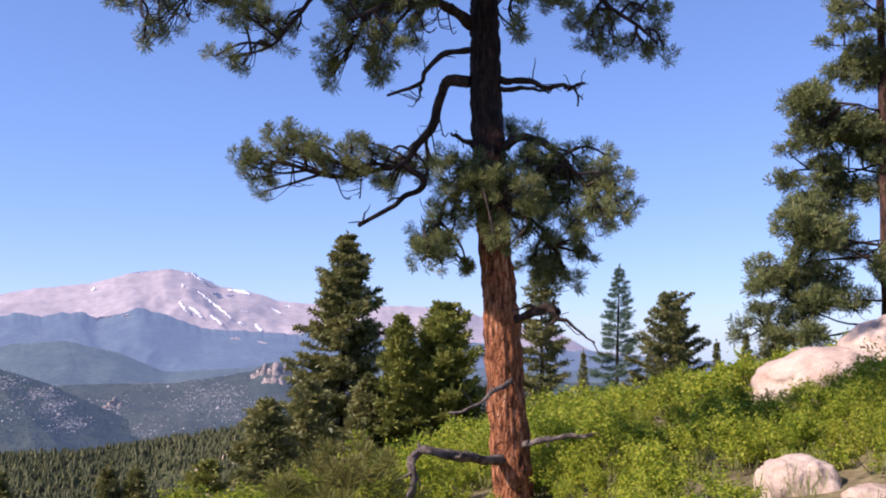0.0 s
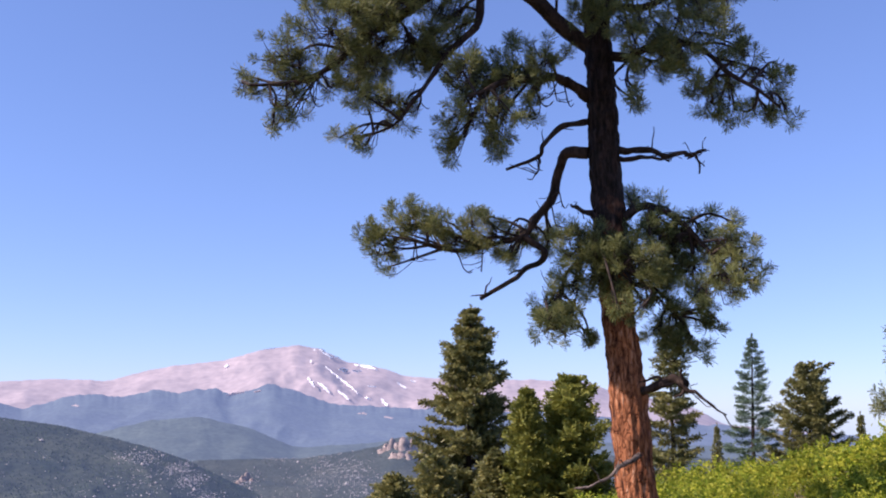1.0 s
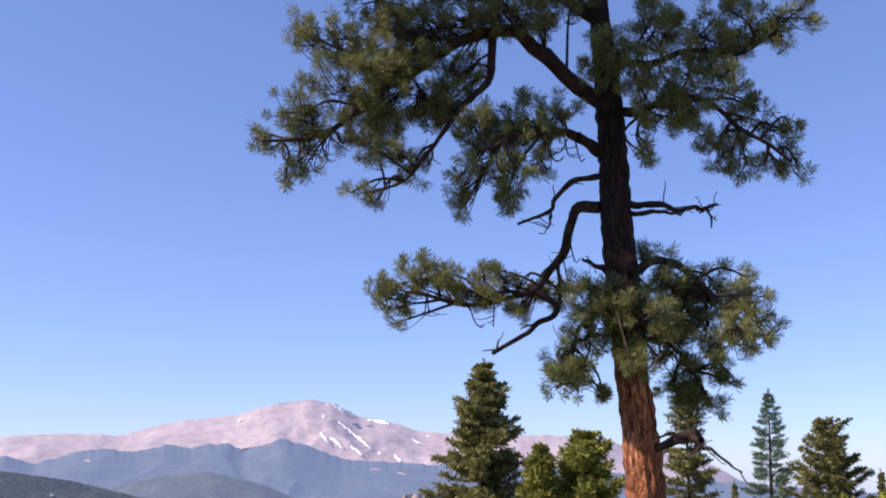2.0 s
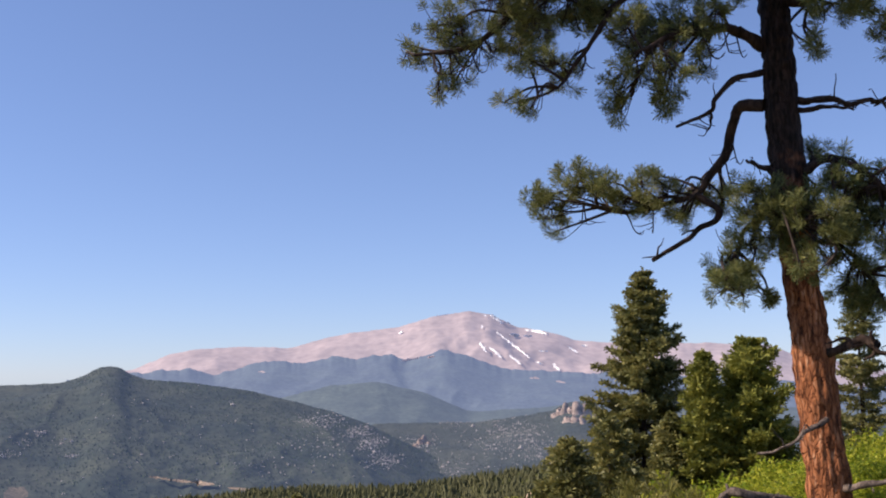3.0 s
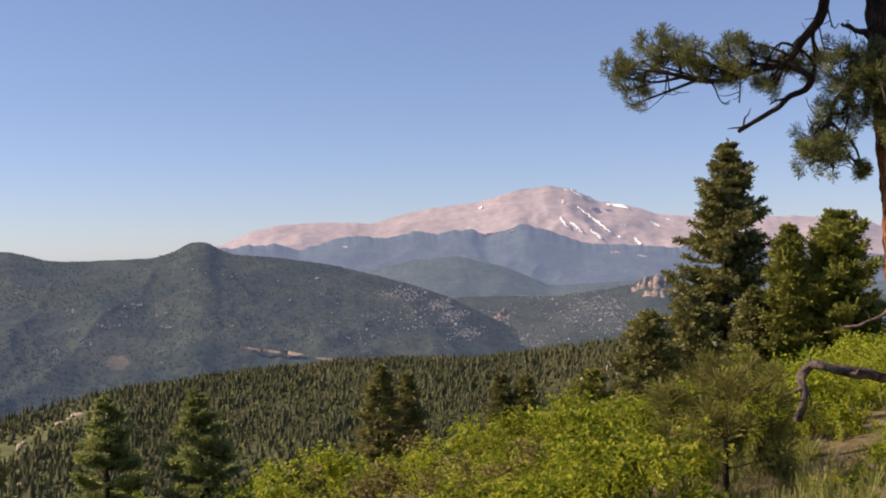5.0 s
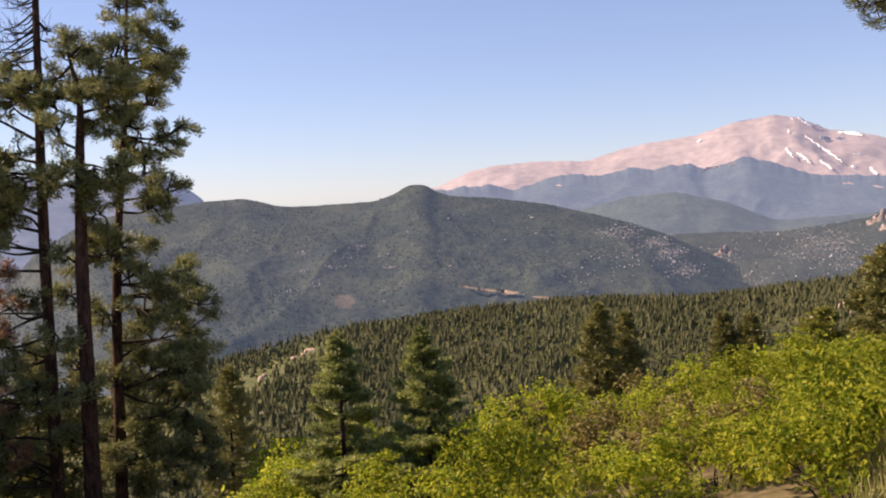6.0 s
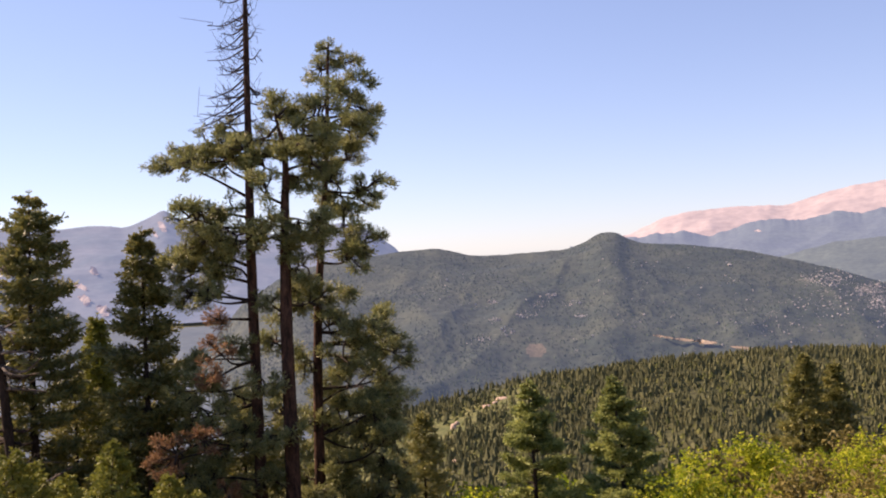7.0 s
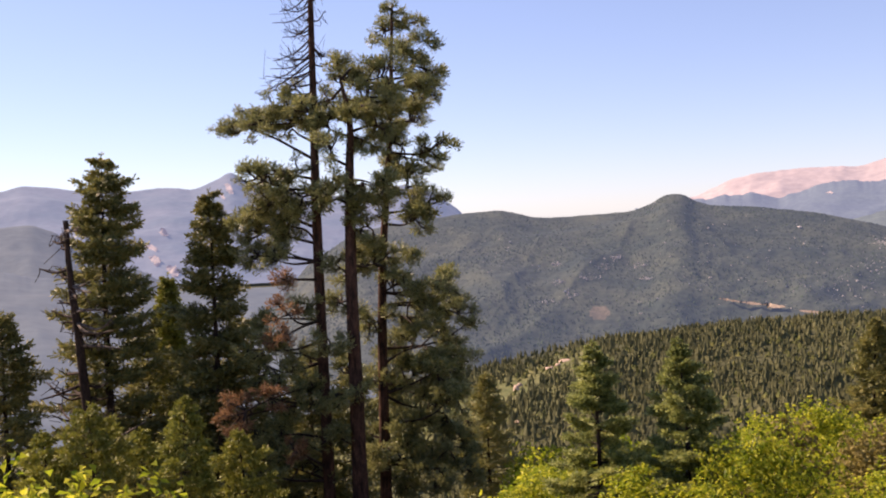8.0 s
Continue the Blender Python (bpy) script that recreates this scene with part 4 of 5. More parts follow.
hero_limb([(-1.6, 14.6, 10.5), (-0.35, 14.5, 10.6), (0.5, 13.5, 10.7), (1.1, 11.6, 10.7), (2.1, 10.0, 10.8), (4.1, 9.7, 10.9), (6.8, 9.2, 11.0), (9.5, 10.0, 11.1)], 0.055, 0.012,
    [(11.2, 9.6, 0.2), (9.3, 11.2, 0.23), (7.7, 10.6, 0.24), (5.4, 11.1, 0.15), (10.4, 8.7, 0.15), (6.3, 9.9, 0.2), (4.2, 10.1, 0.22), (0.5, 10.0, 0.16), (2.7, 9.7, 0.17), (10.3, 10.4, 0.2), (3.4, 8.9, 0.14), (1.5, 9.4, 0.14), (5.4, 9.4, 0.16)], 11.0, label="bare swan-necked limb", hang=16)
hero_limb([(2.3, 9.9, 10.8), (1.0, 8.7, 10.8), (2.2, 8.0, 10.9), (3.2, 7.2, 10.9), (4.9, 6.3, 11.0)], 0.035, 0.018, [], 9.6, name="dead_branch")
hero_limb([(-2.6, 8.2, 10.4), (-2.2, 8.8, 10.2), (-1.2, 8.4, 10.2), (0.3, 6.6, 10.3), (1.2, 4.2, 10.4)], 0.04, 0.01,
    [(-0.8, 9.1, 0.27), (-2.4, 9.5, 0.3), (-4.0, 8.5, 0.3), (0.3, 6.4, 0.25), (0.9, 4.5, 0.2), (-1.7, 4.0, 0.09), (-3.3, 6.4, 0.16), (-3.9, 5.2, 0.12), (-0.6, 7.2, 0.25), (0.6, 5.3, 0.2), (-3.2, 8.6, 0.2)], 9.95)
hero_limb([(-2.8, 10.6, 10.5), (-4.5, 11.3, 10.4), (-6.5, 10.6, 10.3), (-8.2, 8.6, 10.3), (-9.5, 7.0, 10.2)], 0.045, 0.01,
    [(-4.5, 12.0, 0.12), (-6.3, 10.3, 0.28), (-8.1, 9.9, 0.28), (-9.2, 8.0, 0.25), (-8.7, 6.8, 0.26), (-10.0, 6.7, 0.14), (-7.2, 7.4, 0.28), (-9.4, 9.3, 0.24), (-5.4, 9.2, 0.26), (-5.0, 7.6, 0.22), (-6.4, 8.6, 0.24)], 10.4)
hero_limb([(-3.2, 7.0, 10.5), (-4.6, 7.0, 10.7), (-5.8, 6.0, 10.8), (-6.8, 4.4, 10.8), (-7.4, 3.2, 10.8)], 0.03, 0.008,
    [(-6.3, 5.0, 0.19), (-7.4, 3.1, 0.17), (-5.3, 4.0, 0.16), (-6.8, 4.0, 0.15), (-5.6, 5.8, 0.18), (-8.0, 4.6, 0.14)], 10.8, hang=14)
hero_limb([(-2.4, 20.0, 10.5), (-3.9, 19.8, 10.4), (-5.6, 20.4, 10.2), (-8.0, 20.2, 10.1), (-10.5, 18.2, 10.0), (-12.6, 16.4, 10.0)], 0.05, 0.01,
    [(-5.6, 19.6, 0.25), (-9.0, 18.4, 0.3), (-10.1, 16.5, 0.22), (-12.4, 18.0, 0.19), (-13.0, 16.1, 0.16), (-11.0, 19.5, 0.2), (-4.8, 17.8, 0.14), (-7.3, 20.0, 0.22)], 10.1)
hero_limb([(-2.3, 23.0, 10.5), (-4.5, 22.6, 10.3), (-7.0, 23.0, 10.2), (-9.5, 22.6, 10.2), (-12.0, 23.8, 10.2)], 0.045, 0.01,
    [(-7.3, 21.6, 0.3), (-5.0, 21.9, 0.33), (-8.4, 23.7, 0.4), (-11.3, 24.1, 0.3), (-5.2, 24.3, 0.34), (-13.9, 24.4, 0.14), (-2.8, 23.6, 0.26), (-2.0, 22.4, 0.2), (-9.5, 21.3, 0.22)], 10.1)
# bare dead branches
hero_limb([(-1.6, 16.4, 10.5), (-0.1, 16.2, 10.3), (1.0, 15.0, 10.2), (1.7, 14.3, 10.2), (3.3, 13.8, 10.2)], 0.032, 0.012, [], 10.2, name="dead_branch")
hero_limb([(1.4, 14.6, 10.2), (1.3, 13.8, 10.2), (1.6, 13.4, 10.2)], 0.014, 0.006, [], 10.2, name="dead_branch")
hero_limb([(-3.4, 14.7, 10.5), (-4.5, 14.8, 10.4), (-6.2, 14.3, 10.4), (-7.5, 14.2, 10.4), (-8.4, 14.4, 10.4)], 0.036, 0.012, [], 10.4, name="dead_branch")
hero_limb([(-7.2, 14.2, 10.4), (-7.9, 14.0, 10.4), (-7.95, 13.1, 10.4)], 0.016, 0.007, [], 10.4, name="dead_branch")
hero_limb([(-3.4, 14.2, 10.5), (-5.0, 14.2, 10.3), (-6.3, 13.9, 10.2)], 0.026, 0.008, [], 10.4, name="dead_branch")
hero_limb([(-2.2, 10.9, 10.4), (-1.2, 11.3, 10.2), (-0.5, 11.7, 10.1)], 0.03, 0.01, [], 10.2, name="dead_branch")
hero_limb([(-3.9, 0.6, 10.5), (-5.0, 1.2, 10.3), (-6.0, 1.4, 10.2), (-6.7, 1.3, 10.1)], 0.034, 0.036, [], 10.2, M_BARK_DARK, name="dead_branch")
hero_limb([(-6.3, 1.3, 10.1), (-7.4, 0.6, 10.1), (-8.8, -0.45, 10.1)], 0.02, 0.007, [], 10.1, M_BARK_DARK, name="dead_branch")
hero_limb([(-3.6, -7.0, 10.4), (-2.0, -6.9, 10.0), (-0.5, -7.1, 9.8), (0.9, -6.7, 9.7), (1.5, -6.9, 9.7), (1.55, -8.2, 9.6), (2.0, -9.6, 9.6)], 0.042, 0.03, [], 9.8, M_DEAD, name="dead_branch", label="grey broken dead branch")
hero_limb([(-4.0, -2.6, 10.3), (-3.0, -3.3, 10.1), (-1.9, -4.1, 10.0), (-0.4, -4.5, 10.0)], 0.02, 0.008, [], 10, M_DEAD, name="dead_branch")
hero_limb([(-4.6, -6.3, 10.4), (-5.6, -6.0, 10.2), (-7.0, -5.8, 10.2), (-8.6, -5.6, 10.2)], 0.03, 0.014, [], 10.2, M_DEAD, name="dead_branch")
# crown above the view
for q in range(12):
    z = 7.6 + 4.2 * q / 11
    a = q * 2.4
    r = 2.3 * (1 - q / 15)
    c = np.array([0.3 + math.cos(a) * r, 10.6 + math.sin(a) * r, z + 0.1])
    s = np.array([0.3, 10.6, z - 0.4])
    path = curve_through([s, (s + c) / 2 + np.array([0, 0, 0.2]), c], 12)
    t = Tubes()
    t.add(path, np.linspace(0.05, 0.012, 12), 8, 0.2, q)
    limb = under(t.object("limb", M_BARK_DARK), hero)
    leafy(limb, path, [(c - (c - s) * f + rng.normal(0, 0.2, 3), 0.42) for f in (0.0, 0.3, 0.55)], rng, M_NEEDLE, 16, dict(length=0.16, needles=30, width=0.016, spread=1.2, along=0.5), 0.009)


# unseen upper-crown boughs on the sunny side, added to shade the trunk
for q, (x, y, z, r) in enumerate([(-2.9, 8.7, 7.6, 0.55), (-2.2, 9.3, 7.3, 0.5), (-3.4, 8.2, 8.6, 0.6), (-2.3, 8.6, 8.4, 0.6), (-1.4, 9.4, 8.0, 0.55), (-1.7, 9.9, 7.2, 0.45), (-3.0, 9.3, 9.0, 0.6), (-1.6, 8.9, 9.3, 0.6), (-0.9, 9.8, 8.9, 0.5), (-2.4, 8.0, 7.7, 0.5), (-3.6, 8.9, 7.9, 0.5), (-1.0, 9.0, 7.6, 0.45)]):
    c = np.array([x, y, z])
    s = np.array([0.3, 10.6, z - 0.6])
    path = curve_through([s, (s + c) / 2 + np.array([0, 0, 0.25]), c], 12)
    t = Tubes()
    t.add(path, np.linspace(0.06, 0.014, 12), 8, 0.2, q)
    limb = under(t.object("limb", M_BARK_DARK), hero)
    leafy(limb, path, [(c, r), (c - (c - s) * 0.25, r * 0.9)], rng, M_NEEDLE, 20, dict(length=0.16, needles=30, width=0.016, spread=1.2, along=0.5), 0.009)


def blob_pine(name, trunk_pts, trunk_r, blobs, d, seed, label, brown=(), group="", tuft_needles=22, tuft_len=0.17, tuft_w=0.024, density=17.0, jitter=0.9, fuller=1.45, limb_r=0.042, twig_r=0.012, material=M_NEEDLE_FAR, bark=M_BARK_RED, dead_tops=(), flat=0.55, clumps=7):
    """A pine whose leafy boughs stand at given bearings and rises round its trunk."""
    rng = np.random.default_rng(seed)
    path = curve_through(trunk_pts, 60)
    tree = thing(name, path[0], label, "tree", group)
    under(trunk_object(path, np.linspace(trunk_r, trunk_r * 0.15, 60) if not dead_tops else np.linspace(trunk_r, trunk_r * 0.3, 60), bark, 16, 0.15), tree)
    for lst, m in ((blobs, material), (brown, M_BROWN)):
        for a, e, r in lst:
            r = r * fuller
            c = np.array(sight(a, e, d + (rng.uniform(-1, 1) * jitter if m != M_BROWN else -1.2)))
            lp = auto_limb(path, c, rng, 0.05)
            t = Tubes()
            t.add(lp, np.linspace(limb_r, limb_r * 0.27, len(lp)), 6, 0.2, 1)
            limb = under(t.object("limb", M_BARK_DARK), tree)
            leafy(limb, lp, [(c, r)], rng, m, density * (0.4 if m == M_BROWN else 1.0), dict(length=tuft_len, needles=tuft_needles, width=tuft_w, spread=1.25, along=0.5), twig_r, flat=flat, clumps=clumps)
    extra = []
    for q in range(26 if dead_tops else 0):
        e = rng.uniform(7.6, 15.0)
        s = -1 if q % 4 == 0 else 1
        extra.append((56.1, e, 56.1 + s * rng.uniform(0.4, 1.0 + (15 - e) * 0.28) * (0.5 if s < 0 else 1), e - rng.uniform(-0.3, 0.9)))
    for a, e, a2, e2 in (*dead_tops, *extra):
        s, c = np.array(sight(a, e, d)), np.array(sight(a2, e2, d + rng.uniform(-0.5, 0.5)))
        lp = curve_through([s, (s + c) / 2 + np.array([0, 0, -0.12]), c], 8)
        t = Tubes()
        t.add(lp, np.linspace(0.024, 0.008, 8), 5)
        for _ in range(4):
            k = rng.integers(3, 8)
            t.add(curve_through([lp[k], lp[k] + rng.normal(0, 0.12, 3) + np.array([0, 0, -0.05]), lp[k] + rng.normal(0, 0.2, 3) + np.array([0, 0, 0.1])], 5), np.linspace(0.008, 0.004, 5), 4)
        under(t.object("dead_branch", M_TWIG), tree)
    return tree


GP = "pines on the slope"
blob_pine("ponderosa_pine", [sight(56.5, -17, 24), sight(56.48, -15, 24), sight(56.4, 0, 24), sight(56.2, 8, 24), sight(56.0, 15.6, 24)], 0.18,
    [(60.7, 5.7, 0.36), (60.0, 6.1, 0.28), (58.6, 6.0, 0.34), (57.2, 6.2, 0.32), (59.2, 1.9, 0.36), (60.5, 0.1, 0.28), (57.6, 0.2, 0.34), (59.0, -1.2, 0.34), (57.4, 3.0, 0.3), (59.4, 5.6, 0.32), (58.1, 6.7, 0.32), (56.9, 7.3, 0.32), (57.7, 5.6, 0.32), (59.8, 2.6, 0.32), (58.7, 2.8, 0.28), (60.1, 0.9, 0.28), (58.7, 1.1, 0.40), (57.2, 1.4, 0.40), (59.7, -0.6, 0.40), (58.3, -0.2, 0.36), (60.3, -1.8, 0.28), (59.1, -2.1, 0.24), (56.0, 1.4, 0.28), (59.2, -8.7, 0.49), (58.4, -7.5, 0.36), (59.9, -12.2, 0.57), (58.1, -10.4, 0.49), (60.5, -13.8, 0.49), (57.4, -4.7, 0.24), (58.8, -13.9, 0.40), (59.3, -5.5, 0.32), (60.0, -7.2, 0.4), (57.9, -12.3, 0.42), (57.3, -8.2, 0.34), (57.2, -14.0, 0.4)],
    24, 31, "tall pine with a bare dead top and browning boughs", [(58.4, -3.4, 0.20), (58.6, -5.1, 0.28), (58.9, -6.8, 0.28), (61.2, -10.6, 0.36), (59.8, -9.9, 0.32), (62.0, -11.0, 0.24), (58.5, -13.0, 0.20)], GP,
    dead_tops=[(56.05, 14.8, 57.6, 14.6), (56.1, 13.8, 58.2, 13.2), (56.1, 12.9, 57.9, 11.9), (56.1, 12.0, 58.3, 11.3), (56.15, 11.2, 57.8, 10.5), (56.15, 10.4, 58.4, 9.2), (56.2, 9.6, 58.8, 8.0), (56.2, 9.2, 59.4, 7.4), (56.1, 12.6, 55.5, 13.0), (56.1, 11.4, 55.3, 11.9), (56.15, 10.0, 55.2, 9.6), (56.2, 9.0, 54.9, 9.2), (56.2, 8.5, 58.9, 7.5)])
blob_pine("ponderosa_pine", [sight(54.8, -17.5, 23.5), sight(54.68, -15.5, 23.5), sight(54.6, -5, 23.5), sight(54.4, 2, 23.5), sight(54.2, 5.6, 23.5), sight(54.6, 8.0, 23.5)], 0.23,
    [(54.8, 8.9, 0.24), (53.6, 5.9, 0.34), (52.6, 5.4, 0.34), (55.6, 5.4, 0.3), (56.6, 6.3, 0.3), (53.4, 8.5, 0.34), (54.6, 0.6, 0.3), (53.4, -0.4, 0.34), (54.4, 8.0, 0.32), (55.4, 6.8, 0.32), (54.5, 6.6, 0.36), (53.0, 7.0, 0.48), (51.9, 8.2, 0.44), (55.4, 2.4, 0.24), (53.7, 2.1, 0.36), (52.5, 1.8, 0.40), (54.7, -3.1, 0.32), (55.3, -4.8, 0.32), (56.0, -7.2, 0.32), (55.0, -8.5, 0.28), (54.9, -10.2, 0.32), (56.0, -12.5, 0.32), (55.4, 4.2, 0.28), (53.2, 4.4, 0.32), (55.8, 1.2, 0.28), (54.2, -1.6, 0.28), (53.0, -2.6, 0.32), (55.6, -2.4, 0.26)],
    23.5, 32, "ponderosa pine with a forked top and dark trunk", (), GP)
blob_pine("ponderosa_pine", [sight(53.2, -17.5, 25), sight(53.18, -15.3, 25), sight(52.8, -4, 25), sight(51.9, 5, 25), sight(51.4, 12.2, 25)], 0.19,
    [(51.5, 11.8, 0.21), (50.5, 11.0, 0.25), (52.0, 10.6, 0.30), (50.9, 9.7, 0.34), (49.4, 10.0, 0.21), (50.4, 8.5, 0.38), (49.0, 8.2, 0.21), (51.4, 7.4, 0.51), (49.7, 7.0, 0.30), (52.0, 5.7, 0.51), (50.3, 5.4, 0.46), (49.2, 4.0, 0.30), (51.1, 3.9, 0.51), (49.9, 3.1, 0.34), (51.0, 1.6, 0.51), (49.7, 0.6, 0.32), (50.6, -0.2, 0.34), (52.5, -2.2, 0.38), (51.2, -2.1, 0.25), (52.1, -4.0, 0.38), (50.3, -3.9, 0.42), (48.7, -4.2, 0.38), (48.3, -5.8, 0.32), (49.6, -5.5, 0.51), (51.4, -5.9, 0.51), (50.5, -7.6, 0.59), (49.4, -8.9, 0.51), (51.6, -10.0, 0.59), (50.1, -11.3, 0.51), (51.3, -12.5, 0.59), (49.3, -13.3, 0.46), (52.6, -13.3, 0.51), (50.3, -14.6, 0.51), (48.6, -7.0, 0.4), (48.9, -10.6, 0.45), (48.6, -12.4, 0.4), (50.8, -9.0, 0.5), (52.3, -7.6, 0.42), (53.7, -6.2, 0.3), (53.6, -9.6, 0.42), (54.0, -12.2, 0.45), (51.9, -14.8, 0.5), (48.4, -14.6, 0.4)],
    25, 33, "full ponderosa pine with a dense dark lower crown", (), GP)


# ---- firs, spruces and junipers ----
def fir(name, a, d, top_rise, radius, seed, label, material, base_drop=0.3, clear=0.06, shape=0.8, whorl=0.34, droop=0.25, n_side=3, tuft=None, group="", lean=0.0, bark=M_BARK_DARK, dens=1.0, gap=0.0, flat=0.45, lift=0.2):
    """A conifer of whorled branches with needle sprays, its top at a given rise above the eye's level."""
    rng = np.random.default_rng(seed)
    top = sight(a, top_rise, d)
    zb = height(top.x, top.y) - base_drop
    h = top.z - zb
    base = np.array([top.x + lean * h, top.y, zb])
    tree = thing(name, base, label, "tree", group)
    path = curve_through([base, base + (np.array(top) - base) * 0.5 + rng.normal(0, 0.015, 3) * h, np.array(top)], 30)
    under(trunk_object(path, np.linspace(0.0155 * h + 0.004, 0.006, 30), bark, 10, 0.12), tree)
    br = Tubes()
    cs, ws, sz = [], [], []
    tuft = dict(tuft or dict(length=0.22, needles=15, width=0.03, spread=1.1, along=0.5))
    step = tuft["length"] * 0.8
    count = int(h * (1 - clear) / whorl * 7 * dens)
    for q in range(count):
        z = clear + (0.985 - clear) * (1 - (1 - (q + rng.uniform(0, 1)) / count) ** 1.15)
        if gap:
            z = min(0.985, max(clear, (round(z * h / gap + rng.normal(0, 0.25)) + rng.normal(0, 0.26)) * gap / h))
        an = q * 2.39996 + rng.normal(0, 0.35)
        lump = 0.3 + 1.35 * float(vnoise(np.array([an * 0.9 + seed]), np.array([z * h * 0.9]), seed)[0])
        r = radius * ((1 - z) / (1 - clear)) ** shape * min(1.0, 0.72 + (z - clear) * 2.2)
        ln = r * lump * rng.uniform(0.75, 1.1) + 0.03
        zi = min(28.999, z * 29)
        p0 = path[int(zi)] * (1 - zi % 1) + path[int(zi) + 1] * (zi % 1)
        o = np.array([np.cos(an), np.sin(an), 0])
        k = min(1.0, (0.45 if h > 4 else 0.3) + (1 - z) * 3.5)
        up = (min(z, 0.75) - 0.45) * 0.7 - droop * 0.3 + rng.normal(0, 0.12)
        b = curve_through([p0, p0 + o * ln * 0.5 + np.array([0, 0, up * ln * 0.6 - 0.04 * ln]), p0 + o * ln + np.array([0, 0, up * ln + 0.08 * ln])], 6)
        br.add(b, np.linspace(0.006 + 0.009 * ln, 0.003, 6), 4)
        m = max(2, int(ln * 0.8 / step) + 1)
        side = np.array([-o[1], o[0], 0])
        for t in np.linspace(0.25 if ln > 0.5 else 0.4, 1.0, m):
            c = b[0] + (b[-1] - b[0]) * t + (b[3] - (b[0] + b[-1]) / 2) * (1 - (2 * t - 1) ** 2)
            cs.append(c)
            sz.append(k)
            ws.append(o + np.array([0, 0, lift]))
            for s in range(n_side):
                sg = 1 if s % 2 else -1
                w2 = o * 0.5 + side * sg * rng.uniform(0.4, 1.1) + np.array([0, 0, rng.uniform(-0.3, 0.35) * flat])
                sz.append(k)
                cs.append(c + w2 * k * tuft["length"] * rng.uniform(0.4, 1.1) * (1.25 - t * 0.5))
                ws.append(w2 + np.array([0, 0, lift]))
    for q in range(4):
        sz.append(0.4)
        cs.append(np.array(top) - np.array([0, 0, 0.1 * q]))
        ws.append(np.array([0, 0, 1.0]))
    tagged(under(br.object("branchwork", M_TWIG), tree), kind="stuff")
    tagged(under(tufts("crown", cs, ws, material, rng, sizes=sz, flat=flat, **tuft), tree), kind="stuff")
    return tree


GF = "firs below the rim"
FULL = dict(length=0.24, needles=12, width=0.045, spread=1.15, along=0.5)
fir("douglas_fir", 68.06, 27, 4.2, 1.4, 51, "tall full dark fir on the slope", M_FIR, group=GF, whorl=0.4, shape=0.48, dens=1.5, tuft=FULL, gap=0.62)
fir("douglas_fir", 62.4, 25, 2.0, 1.2, 52, "dark fir with open boughs on the slope", M_FIR, group=GF, whorl=0.42, shape=0.55, dens=1.5, tuft=FULL, gap=0.66)
fir("douglas_fir", 64.9, 30, -2.6, 1.0, 53, "smaller fir standing between taller ones", M_FIR_WARM, group=GF, shape=0.7, dens=1.2, tuft=FULL)
fir("douglas_fir", 73.6, 25, -4.1, 1.5, 54, "dark young fir on the slope", M_FIR, group=GF, shape=0.7, tuft=FULL)
LOW = dict(length=0.15, needles=14, width=0.03, spread=1.2, along=0.5)
for a, d, rise, r, seed in [(64.4, 17, -9.5, 0.75, 55), (69.6, 18, -9.4, 1.5, 57), (72.0, 18.4, -10.6, 1.2, 68), (66.9, 21, -11.0, 1.3, 56), (61.6, 20, -11.6, 1.2, 63), (67.4, 15.5, -13.6, 1.1, 59)]:
    fir("douglas_fir", a, d, rise, r, seed, "low bushy yellow-green fir", M_YOUNG if d < 16 else M_FIR_WARM, group=GF, shape=0.8, whorl=0.34, n_side=3, droop=0.0, dens=1.0, tuft=LOW, flat=0.9, lift=0.3)
for a, d, rise, r, seed in [(60.9, 27.5, -5.2, 1.4, 501), (57.3, 28, -7.6, 1.4, 502), (54.8, 28, -8.4, 1.3, 503), (66.2, 28.5, -5.6, 1.4, 504), (63.2, 27, -6.6, 1.3, 505)]:
    fir("douglas_fir", a, d, rise, r, seed, "dark young fir filling the shade between taller trees", M_FIR, group=GF, shape=0.6, whorl=0.45, n_side=2, dens=1.0, tuft=FULL)
fir("douglas_fir", 47.0, 30, -9.3, 1.2, 58, "young fir in the shade of pines", M_FIR, group=GF)

# a dead grey snag beside the tall fir
snag_path = curve_through([sight(69.2, -16, 25), sight(69.6, -9.4, 25), sight(69.8, -5.5, 25), sight(70.0, -3, 25), sight(70.1, 0.7, 25)], 30)
snag = thing("dead_tree", snag_path[0], "bare leaning dead trunk with broken branches", "tree")
under(trunk_object(snag_path, np.linspace(0.13, 0.06, 30), M_BARK_DARK, 14, 0.45), snag)
rng = np.random.default_rng(8)
for q in range(42):
    k = rng.integers(5, 29)
    an = rng.uniform(1.2, 4.6) if q % 3 else rng.uniform(-1, 1)
    ln = rng.uniform(0.7, 2.0) * (1.15 - k / 40)
    o = np.array([math.cos(an) * ln, math.sin(an) * ln * 0.6, rng.uniform(-0.35, 0.15) * ln])
    t = Tubes()
    lp = curve_through([snag_path[k], snag_path[k] + o * 0.5 + rng.normal(0, 0.06, 3), snag_path[k] + o + np.array([0, 0, 0.12 * ln])], 8)
    t.add(lp, np.linspace(0.045, 0.016, 8), 5)
    for _ in range(3):
        j = rng.integers(3, 8)
        t.add(curve_through([lp[j], lp[j] + rng.normal(0, 0.1, 3), lp[j] + rng.normal(0, 0.18, 3)], 4), np.linspace(0.014, 0.008, 4), 4)
    under(t.object("dead_branch", M_DEAD if q % 3 == 0 else M_BARK_DARK), snag)

